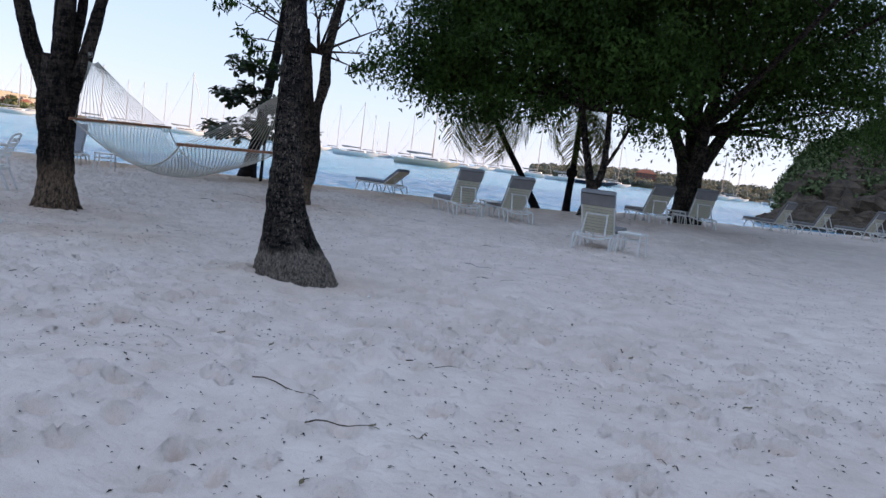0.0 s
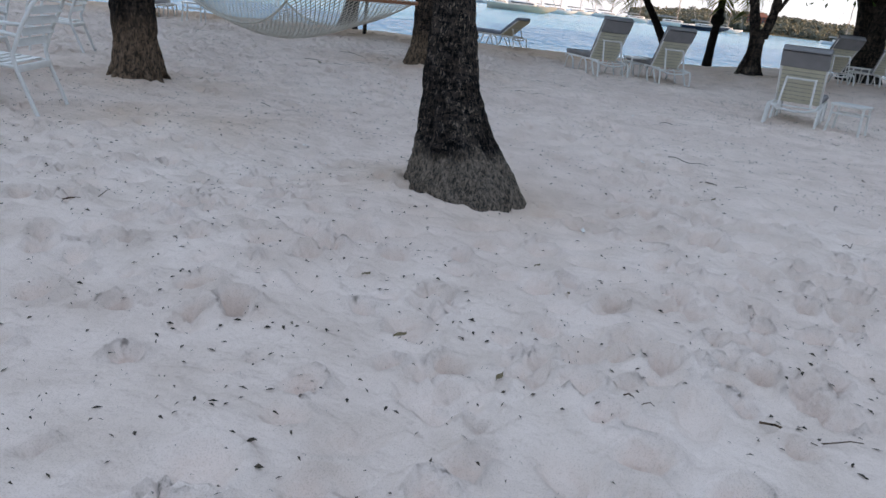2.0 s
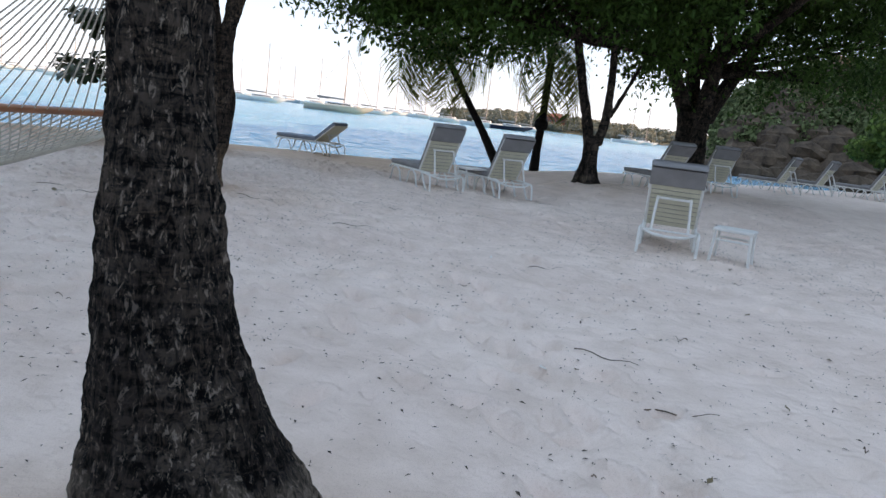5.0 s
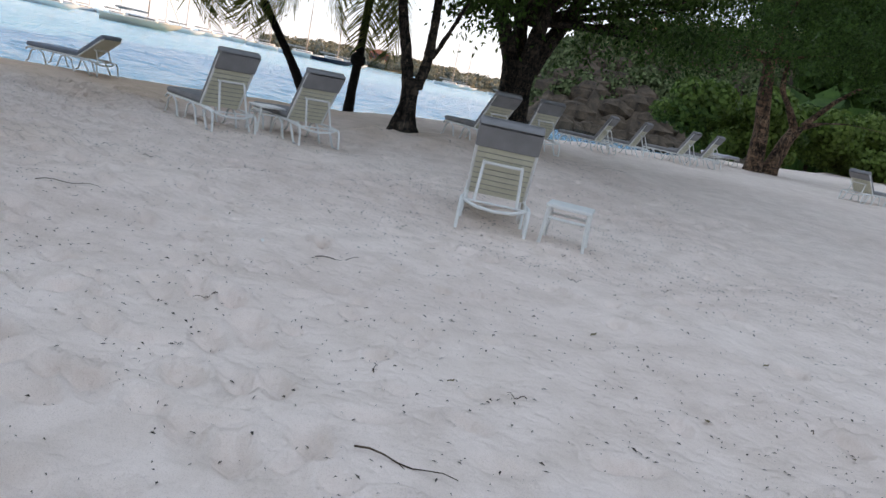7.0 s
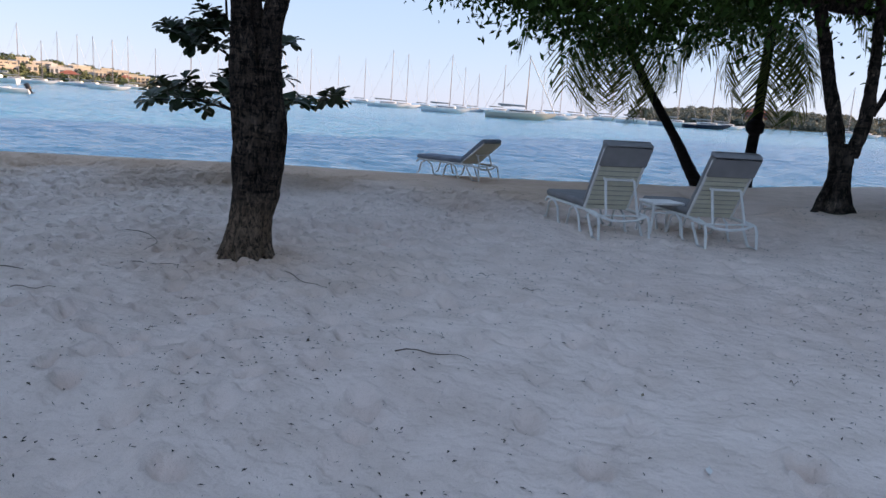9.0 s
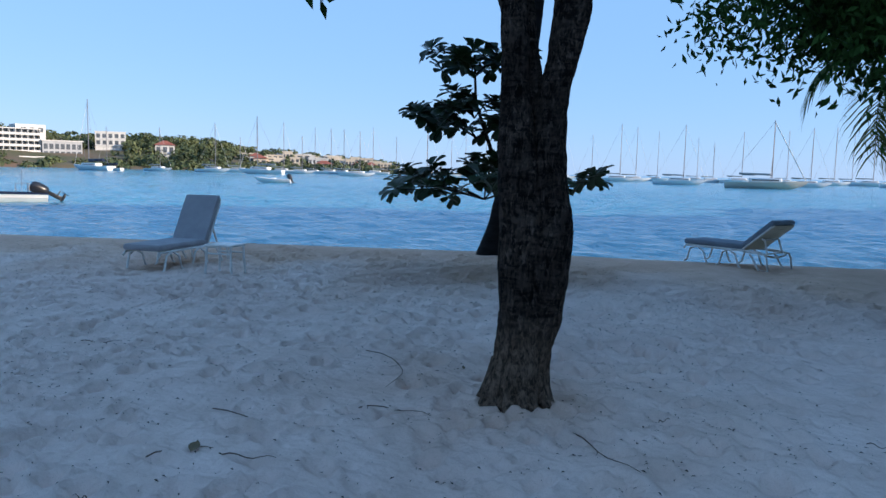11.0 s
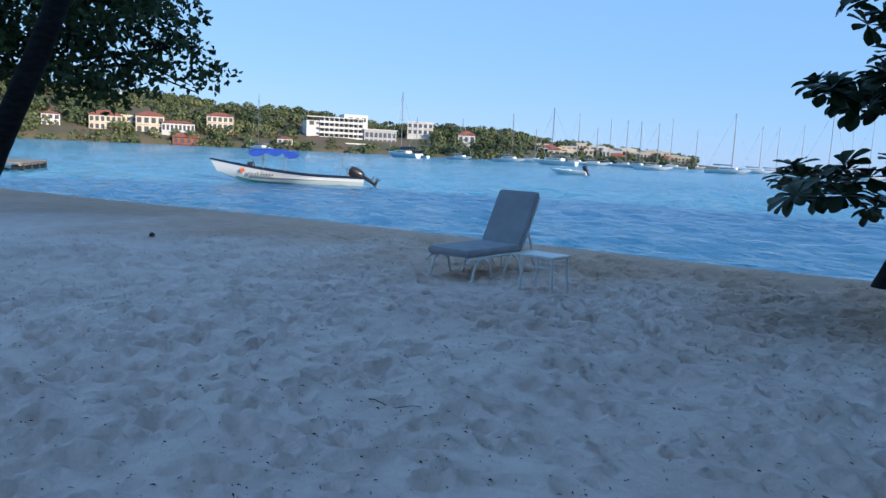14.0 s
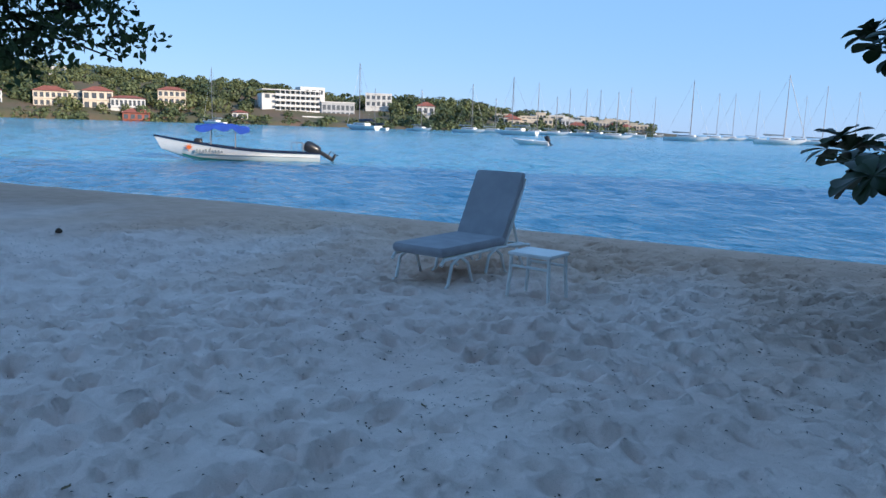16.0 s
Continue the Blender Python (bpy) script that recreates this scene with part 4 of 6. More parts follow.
# ---- beach furniture ----
def lounger(m, label, back=(0.45, 1.08), cushion=None, flap=True):
    """A strapped sun lounger, foot towards +y, hinge above the origin."""
    cushion = cushion or CUSHION
    t = thing("sun_lounger", label, "sun lounger", m, group="sun loungers on the beach")
    yb, zb = back
    hinge, top = Vector((0, 0, 0.30)), Vector((0, -yb, zb - 0.03))
    up = (top - hinge)
    ln = up.length
    up.normalize()
    out = Vector((0, up.z, -up.y))   # towards the sitter
    w = 0.31
    for sx in (-w, w):
        Shape().tube([(sx, 1.22, 0.24), (sx, 1.17, 0.295), (sx, 0.6, 0.30), (sx, 0, 0.30), (sx, -0.32, 0.30), (sx, -0.46, 0.27)], 0.019, 8).make("side_rail", WHITE_METAL, t)
        Shape().tube([hinge + Vector((sx, 0, 0)) * 1, hinge + Vector((sx, 0, 0)) + up * (ln - 0.06), hinge + Vector((sx * 0.9, 0, 0)) + up * ln], 0.018, 8).make("back_frame", WHITE_METAL, t)
    for y0, y1 in ((1.12, 0.72), (0.42, 0.05)):
        for sx in (-w - 0.02, w + 0.02):
            Shape().tube([(sx, y0 + 0.06, 0.0), (sx, y0, 0.03), (sx, y0 - 0.06, 0.24), (sx, (y0 + y1) / 2, 0.30), (sx, y1 + 0.05, 0.22), (sx, y1 - 0.03, 0.02), (sx, y1 - 0.07, 0.0)], 0.017, 7).make("leg", WHITE_METAL, t)
    for sx in (-w - 0.04, w + 0.04):
        Shape().tube([(sx * 0.9, -0.1, 0.29), (sx, -0.36, 0.285), (sx, -0.48, 0.27), (sx, -0.52, 0.2), (sx, -0.55, 0.0), (sx, -0.38, 0.0), (sx, -0.2, 0.26)], 0.018, 7).make("rear_leg", WHITE_METAL, t)
    Shape().tube([(-w, -0.46, 0.27), (-w * 0.6, -0.48, 0.23), (0, -0.49, 0.215), (w * 0.6, -0.48, 0.23), (w, -0.46, 0.27)], 0.018, 7).make("cross_bar", WHITE_METAL, t)
    Shape().tube([(-w, -0.44, 0.28), (w, -0.44, 0.28)], 0.012, 6).make("cross_bar", WHITE_METAL, t)
    mid = hinge + up * ln * 0.52 - out * 0.03
    for sx in (-0.2, 0.2):
        Shape().tube([(sx, mid.y, mid.z), (sx, mid.y - 0.05, mid.z - 0.02), (sx * 1.1, -0.44, 0.28)], 0.017, 7).make("back_strut", WHITE_METAL, t)
    Shape().tube([(-0.2, mid.y - 0.04, mid.z - 0.01), (0.2, mid.y - 0.04, mid.z - 0.01)], 0.017, 7).make("strut_bar", WHITE_METAL, t)
    turn = Matrix(((1, 0, 0), (0, up.y, out.y), (0, up.z, out.z))).to_4x4()
    n = 13
    strap = Shape().box((0, 0, 0), (2 * w + 0.02, ln / n * 0.86, 0.008), bev=0.0025).make("strap", STRAP, t, smooth=False)
    for k in range(n):
        o = strap if k == 0 else strap.copy()
        if k:
            scene.collection.objects.link(o)
            o.parent = t
        o.matrix_local = Matrix.Translation(hinge + up * ln * (k + 0.5) / n) @ turn
    for k in range(17):
        o = strap.copy()
        scene.collection.objects.link(o)
        o.parent = t
        o.matrix_local = Matrix.Translation((0, 0.04 + k * 0.068, 0.312))
    Shape().box((0, 0.6, 0.365), (0.64, 1.24, 0.09), bev=0.028).make("seat_cushion", cushion, t)
    Shape().box(hinge + up * (ln * 0.52 + 0.03) + out * 0.055, (0.64, ln * 0.98, 0.085), turn, bev=0.028).make("back_cushion", cushion, t)
    if flap:
        Shape().box(hinge + up * (ln * 0.86) - out * 0.022, (0.655, ln * 0.30, 0.035), turn, bev=0.014).box(hinge + up * (ln * 1.01) + out * 0.03, (0.66, 0.06, 0.14), turn, bev=0.026).make("cushion_flap", cushion, t)
    return t


def side_table(m, label):
    t = thing("side_table", label, "table", m, group="small beach tables")
    Shape().box((0, 0, 0.42), (0.46, 0.40, 0.034), bev=0.010).make("tabletop", WHITE_METAL, t)
    for sx in (-0.2, 0.2):
        for sy in (-0.17, 0.17):
            Shape().tube([(sx, sy, 0.41), (sx * 1.04, sy * 1.03, 0.2), (sx * 1.12, sy * 1.08, -0.01)], 0.018, 8).make("leg", WHITE_METAL, t)
    for sy in (-0.172, 0.172):
        Shape().tube([(-0.205, sy, 0.30), (0.205, sy, 0.30)], 0.014, 7).make("rail", WHITE_METAL, t)
    return t


def on_sand(x, y, turn, dz=0.0):
    return pose(x, y, z_at(x, y) + dz, 0, 0, turn)


lounger(on_sand(1.39, 15.18, -12), "white strapped lounger with grey cushion, back raised, beside a table", (0.47, 1.09))
lounger(on_sand(-2.12, 19.34, 35), "white strapped sun lounger with grey cushion beside its twin", (0.43, 1.17))
lounger(on_sand(-0.84, 19.62, 32), "white strapped sun lounger with grey cushion beside its twin", (0.44, 1.12))
lounger(on_sand(-5.70, 24.7, 70), "lone lounger with slate cushion and low back at the water's edge", (0.58, 0.80), CUSHION_BLUE, False)
lounger(on_sand(-12.82, 18.19, 200.7), "white lounger with smooth grey cushion, back upright, facing along the beach", (0.41, 1.07), CUSHION_PALE, False)
lounger(on_sand(2.84, 23.21, 24), "white strapped sun lounger with grey cushion under the large tree", (0.58, 1.12))
lounger(on_sand(4.27, 24.3, 17), "white strapped sun lounger with grey cushion under the large tree", (0.42, 1.14))
lounger(on_sand(7.66, 29.4, 52), "sun lounger with grey cushion by the water", (0.4, 1.1))
lounger(on_sand(9.3, 30.6, 50), "sun lounger with grey cushion by the water", (0.4, 1.1))
lounger(on_sand(11.2, 31.0, 44), "sun lounger with grey cushion by the water", (0.42, 1.1))
lounger(on_sand(12.4, 31.6, 44), "sun lounger with grey cushion by the water", (0.42, 1.1))
lounger(on_sand(15.6, 27.6, -70), "white lounger frame near the spreading tree", (0.5, 0.9))
lounger(on_sand(15.1, 35.6, -60), "low lounger draped with a white towel by the spreading tree", (0.75, 0.36), TOWEL, False)
side_table(on_sand(2.02, 14.55, -24), "white enamelled side table beside a lounger")
side_table(on_sand(-1.45, 19.75, 33), "white enamelled side table between two loungers")
side_table(on_sand(-11.45, 17.85, 20), "white enamelled side table beside the grey lounger")
side_table(on_sand(3.6, 24.1, 20), "white enamelled side table between two loungers")


def patio_chair(m, label, web=None):
    """A stacking armchair of white tube with straps, facing +y."""
    t = thing("patio_chair", label, "chair", m, group="white chairs round the table")
    for sx in (-0.27, 0.27):
        Shape().tube([(sx, -0.36, 0.0), (sx, -0.22, 0.36), (sx, -0.2, 0.46), (sx, -0.27, 0.66), (sx * 0.97, -0.36, 0.84), (sx * 0.85, -0.385, 0.885), (sx * 0.5, -0.39, 0.90), (0, -0.39, 0.905)], 0.0165, 8).make("back_frame", WHITE_METAL, t)
        Shape().tube([(sx * 0.98, -0.25, 0.60), (sx * 1.04, -0.05, 0.635), (sx * 1.06, 0.16, 0.635), (sx * 1.05, 0.26, 0.60), (sx * 1.03, 0.29, 0.5), (sx * 1.02, 0.27, 0.2), (sx * 1.02, 0.28, 0.0)], 0.0165, 8).make("arm_leg", WHITE_METAL, t)
        Shape().tube([(sx, -0.23, 0.37), (sx, 0.0, 0.385), (sx, 0.27, 0.40)], 0.015, 8).make("seat_rail", WHITE_METAL, t)
    Shape().box((0, -0.225, 0.355), (0.52, 0.018, 0.055), bev=0.005).make("rear_rail", WHITE_METAL, t)
    Shape().tube([(-0.27, 0.27, 0.39), (0.27, 0.27, 0.39)], 0.014, 8).make("front_rail", WHITE_METAL, t)
    strap = Shape().box((0, 0, 0), (0.53, 0.060, 0.010), bev=0.003).make("strap", web or WHITE_METAL, t, smooth=False)
    places = [pose(0, -0.14 + k * 0.082, 0.39 + 0.003 * k, 0, 0, 0) for k in range(5)] + [pose(0, -0.235 - 0.036 * k, 0.55 + 0.083 * k, 68, 0, 0) for k in range(4)]
    for k, q in enumerate(places):
        o = strap if k == 0 else strap.copy()
        if k:
            scene.collection.objects.link(o)
            o.parent = t
        o.matrix_local = q
    return t


def patio_table(m):
    t = thing("patio_table", "round white patio table with a pale glass top", "table", m)
    top = Shape()
    ring = lambda r, z: [(r * math.cos(k * math.pi / 24), r * math.sin(k * math.pi / 24), z) for k in range(48)]
    top.loft([ring(0.5, 0.69), ring(0.53, 0.695), ring(0.535, 0.715), ring(0.52, 0.72)]).make("rim", WHITE_METAL, t)
    g = Shape().loft([ring(0.52, 0.712)])
    g.f.append(tuple(range(48)))
    g.make("glass_top", TABLE_GLASS, t, "pale glass pane")
    for k in range(4):
        a = radians(45 + 90 * k)
        c, s = math.cos(a), math.sin(a)
        Shape().tube([(c * 0.48, s * 0.48, 0.69), (c * 0.42, s * 0.42, 0.5), (c * 0.36, s * 0.36, 0.3), (c * 0.42, s * 0.42, 0.1), (c * 0.5, s * 0.5, 0.0)], 0.017, 8).make("leg", WHITE_METAL, t)
    return t


patio_table(on_sand(-6.35, 7.05, 20))
patio_chair(on_sand(-5.27, 7.28, 112), "white strapped patio armchair drawn up to the round table")
patio_chair(on_sand(-7.55, 8.5, 215), "white patio armchair with taupe straps facing the round table", TAUPE)
patio_chair(on_sand(-6.75, 8.15, 195), "white strapped patio armchair pushed to the round table")
patio_chair(on_sand(-7.98, 10.5, 120), "white strapped patio armchair standing apart behind the tree")
patio_chair(on_sand(-6.0, 5.9, 20), "white strapped patio armchair drawn up to the round table")


# ---- hammock ----
def hammock():
    t = thing("hammock", "white cotton rope hammock with two varnished spreader bars between trees", "hammock")
    a0, a1 = Vector((-5.12, 8.77, 1.26)), Vector((-4.88, 10.45, 1.295))
    b0, b1 = Vector((-3.34, 8.335, 1.125)), Vector((-2.80, 9.685, 1.14))
    ring_a, ring_b = Vector((-5.5, 9.5, 2.12)), Vector((-1.84, 7.66, 1.78))
    for p, q in ((a0, a1), (b0, b1)):
        e = (q - p).normalized() * 0.05
        Shape().tube([p - e, p - e * 0.9, q + e * 0.9, q + e], [0.012, 0.02, 0.02, 0.012], 10).make("spreader_bar", BAR_WOOD, t, "varnished reddish wooden bar")
    n = 22
    for k in range(n):
        u = (k + 0.5) / n
        for p, q, r in ((a0, a1, ring_a), (b0, b1, ring_b)):
            s = p.lerp(q, u)
            d = r - s
            m = s + d * 0.5 + Vector((0, 0, -0.03))
            Shape().tube([s, m, r - d.normalized() * 0.12], 0.0035, 4, cap=False).make("suspension_cord", ROPE, t)
    for r, tree in ((ring_a, Vector((-5.64, 9.56, 2.2))), (ring_b, Vector((-1.7, 7.56, 1.82)))):
        Shape().tube([r + Vector((math.cos(i * 0.7) * 0.035, 0, math.sin(i * 0.7) * 0.035)) for i in range(10)], 0.006, 5).make("ring", ALLOY, t)
        Shape().tube([r, r.lerp(tree, 0.5), tree], 0.012, 6).make("tree_strap", ROPE, t)
    # the net: two families of slanting cords in a hanging bed
    def bed(u, w):
        p, q = a0.lerp(a1, w), b0.lerp(b1, w)
        edge = abs(2 * w - 1)
        sag = 0.52 * 4 * u * (1 - u) * (1 - 0.25 * edge ** 2)
        pull = (0.5 - w) * 0.28 * 4 * u * (1 - u)
        return p.lerp(q, u) + (a1 - a0) * pull + Vector((0, 0, -sag))
    net = Shape()
    for k in range(-30, 57):
        for sgn in (1, -1):
            pts = []
            for i in range(15):
                u = i / 14
                w = k / 26 + sgn * u * 1.1
                if 0 <= w <= 1:
                    pts.append(bed(u, w))
            if len(pts) > 1:
                net.tube(pts, 0.0042, 4, cap=False)
    net.make("rope_net", ROPE, t, "open weave of white rope")
    for w in (0.0, 1.0):
        Shape().tube([bed(i / 16, w) for i in range(17)], 0.011, 6).make("edge_rope", ROPE, t)


hammock()


# ---- boats ----
def hull_rings(length, beam, depth, sheer, n=14, transom=0.75, rake=0.18):
    """Cross-sections of a hull, bow at +x, keel line at z = 0 at the stern."""
    rings = []
    for i in range(n + 1):
        t = i / n
        w = beam / 2 * (transom + (1 - transom) * math.sin(min(1, t * 1.6) * math.pi / 2)) * (1 - max(0, (t - 0.45) / 0.55) ** 2.2)
        top = depth + sheer * max(0, t - 0.25) ** 2 / 0.5625
        keel = depth * 0.9 * max(0, (t - 0.72) / 0.28) ** 2
        x = -length / 2 + length * t
        row = []
        for a in (-1, -0.97, -0.86, -0.5, 0, 0.5, 0.86, 0.97, 1):
            q = abs(a)
            zz = keel + (top - keel) * (max(0, (q - 0.35) / 0.65) ** 1.6)
            xx = x + rake * length * 0.5 * (zz / (depth + sheer)) * t ** 3
            row.append((xx, a * max(w, 0.01), zz))
        rings.append(row)
    return rings


def outboard(t, x, z, s=1.0, tilt=48.0):
    """An outboard motor on the transom at (x, z), tipped up out of the water."""
    m = pose(x, 0, z, 0, tilt, 0) @ Matrix.Scale(s, 4)
    e = Shape()
    e.loft([[(dx + math.cos(k * math.pi / 6) * rx, math.sin(k * math.pi / 6) * ry, hh) for k in range(12)]
            for dx, rx, ry, hh in ((0, 0.12, 0.10, -0.04), (0, 0.20, 0.15, 0.04), (0.02, 0.24, 0.18, 0.20), (0.03, 0.25, 0.185, 0.42), (0.04, 0.23, 0.175, 0.58), (0.05, 0.17, 0.13, 0.66), (0.05, 0.03, 0.03, 0.68))])
    g = Shape().box((0, 0, -0.32), (0.17, 0.10, 0.62), bev=0.025).box((-0.12, 0, -0.42), (0.34, 0.2, 0.03), bev=0.008)
    g.tube([(0.14, 0, -0.66), (0.08, 0, -0.66), (-0.2, 0, -0.66), (-0.26, 0, -0.66)], [0.02, 0.06, 0.065, 0.03], 8)
    p = Shape()
    for k in range(3):
        a = k * 2.1
        p.poly([(-0.25, 0, -0.66), (-0.24, math.cos(a) * 0.17, -0.66 + math.sin(a) * 0.17), (-0.29, math.cos(a + 0.5) * 0.15, -0.66 + math.sin(a + 0.5) * 0.15)])
    motor = t
    for sh, name, label in ((g, "outboard_motor", "black outboard motor"), (e, "cowl", ""), (p, "propeller", "")):
        sh.v = [m @ Vector(v) for v in sh.v]
        ob = sh.make(name, ENGINE, motor, label)
        motor = ob if motor is t else motor


def panga():
    cx, cy = -43.6, 26.05
    ang = math.degrees(math.atan2(22.0 - 30.1, -45.0 + 42.2))
    t = thing("motor_boat", "long white open boat with dark gunwale, blue canopy and outboard motor", "boat", pose(cx, cy, SEA_Z - 0.14, 0, -1.0, ang))
    r = hull_rings(7.5, 1.9, 0.64, 0.60, 18)
    Shape().loft(r, closed=False).poly(r[0]).make("hull", HULL_WHITE, t)
    def strip(lo, hi, out, name, mat, label=""):
        s = Shape()
        for side in (0, 8):
            sgn = -1 if side == 0 else 1
            rows = []
            for row in r:
                a, b = Vector(row[side]), Vector(row[side + (2 if side == 0 else -2)])
                d = a - b
                rows.append([b + d * lo + Vector((0, sgn * out, 0)), b + d * hi + Vector((0, sgn * out, 0))])
            s.loft(rows, closed=False)
        s.make(name, mat, t, label)
    Shape().tube([Vector(p[0]) for p in r] + [Vector(p[8]) for p in reversed(r)], 0.045, 6).make("gunwale", HULL_NAVY, t, "dark blue rubbing strake")
    s = Shape()
    for idx in ((1, 2), (7, 6)):
        sgn = -1 if idx[0] == 1 else 1
        s.loft([[Vector(row[idx[1]]) * 0.22 + Vector(row[idx[1] + sgn * -1]) * 0.78 + Vector((0, sgn * 0.012, 0)), Vector(row[idx[1] + sgn * -1]) + Vector((0, sgn * 0.012, 0))] for row in r[:17]], closed=False)
    s.make("boot_stripe", HULL_TEAL, t, "teal band at the waterline")
    Shape().loft([[(p[1][0], p[1][1] * 0.96, 0.42), (p[7][0], p[7][1] * 0.96, 0.42)] for p in r[:15]], closed=False).make("deck", WALL_WHITE, t)
    for x in (-1.9, -0.4, 1.2):
        Shape().box((x, 0, 0.52), (0.32, 1.4, 0.06), bev=0.015).make("bench", WALL_WHITE, t)
    # canopy with scalloped edge on four posts
    c = Shape()
    x0, x1, nx, ny = -0.2, 2.4, 12, 6
    rows = []
    for i in range(nx + 1):
        u = i / nx
        rows.append([(x0 + (x1 - x0) * u, -0.82 + 1.64 * j / ny, 1.98 - 0.16 * abs(2 * u - 1) ** 1.5 - 0.10 * abs(2 * j / ny - 1) ** 2 + 0.02 * math.sin(i * 2.1)) for j in range(ny + 1)])
    c.loft(rows, closed=False)
    for j in (0, ny):
        edge = [Vector(row[j]) for row in rows]
        c.loft([[p, p + Vector((0, 0, -0.12 - 0.20 * abs(math.sin(k * 0.79)))) ] for k, p in enumerate(edge)], closed=False)
    for row in (rows[0], rows[-1]):
        c.loft([[Vector(p), Vector(p) + Vector((0, 0, -0.12 - 0.08 * abs(math.sin(k * 1.5))))] for k, p in enumerate(row)], closed=False)
    canopy = c.make("canopy", CANVAS_BLUE, t, "sagging blue canvas canopy")
    for x in (0.5, 1.7):
        for y in (-0.7, 0.7):
            Shape().tube([(x, y, 0.6), (x, y, 1.86)], 0.02, 6).make("canopy_post", ALLOY, canopy)
    Shape().box((2.3, 0.1, 0.98), (0.4, 0.5, 0.4), bev=0.08).make("seat", ENGINE, t, "dark seat pad")
    Shape().tube([(-2.9, -0.45, 0.7), (-2.9, -0.45, 1.15), (-2.9, 0.45, 1.15), (-2.9, 0.45, 0.7)], 0.02, 6).make("rail", ALLOY, t)
    Shape().tube([(-2.35, -0.4, 0.7), (-2.35, -0.4, 1.12), (-2.9, -0.45, 1.15)], 0.018, 6).make("rail", ALLOY, t)
    Shape().tube([(-2.6, 0, 0.7), (-2.6, 0, 1.95)], 0.012, 5).make("light_pole", ALLOY, t)
    outboard(t, -3.75, 0.72, 1.25, 62.0)
    # painted sunburst and lettering bars on both bows
    for side in (-1, 1):
        star = Shape()
        c0 = Vector((2.72, 0, 0.72))
        for k in range(7):
            a = k * 2 * math.pi / 7 + 0.3
            star.poly([c0 + Vector((math.cos(a) * 0.24, 0, math.sin(a) * 0.2)), c0 + Vector((math.cos(a + 0.5) * 0.07, 0, math.sin(a + 0.5) * 0.07)), c0 + Vector((math.cos(a - 0.5) * 0.07, 0, math.sin(a - 0.5) * 0.07))])
        star.poly([c0 + Vector((math.cos(k) * 0.1, 0, math.sin(k) * 0.1)) for k in (0, 1, 2, 3, 4, 5)])
        for p in star.v:
            w = np.interp(p.x, [q[1][0] for q in r], [abs(q[1][1]) for q in r])
            p.y = side * (w + 0.03)
        star.make("bow_emblem", ORANGE, t, "orange painted sunburst", smooth=False)
        bars = Shape()
        for k in range(9):
            x, hgt = 2.35 - k * 0.15, 0.10 + 0.07 * (k % 3 == 0)
            w = np.interp(x, [q[1][0] for q in r], [abs(q[1][1]) for q in r]) + 0.02
            bars.box((x, side * w, 0.56 + 0.02 * (k % 2)), (0.10, 0.012, hgt))
        bars.make("bow_lettering", GREY_INK, t, "illegible grey lettering", smooth=False)


def dinghy():
    t = thing("dinghy", "small white dinghy with a black outboard", "boat", pose(-82.0, 78.4, SEA_Z - 0.1, 0, 0, 215))
    r = hull_rings(4.6, 1.7, 0.6, 0.25, 12)
    Shape().loft(r, closed=False).poly(r[0]).make("hull", HULL_WHITE, t)
    Shape().tube([Vector(p[0]) for p in r] + [Vector(p[8]) for p in reversed(r)], 0.05, 6).make("gunwale", HULL_WHITE, t)
    Shape().box((0.1, 0, 0.62), (0.6, 1.0, 0.35), bev=0.05).make("console", HULL_WHITE, t)
    outboard(t, -2.35, 0.6, 1.3, 30)


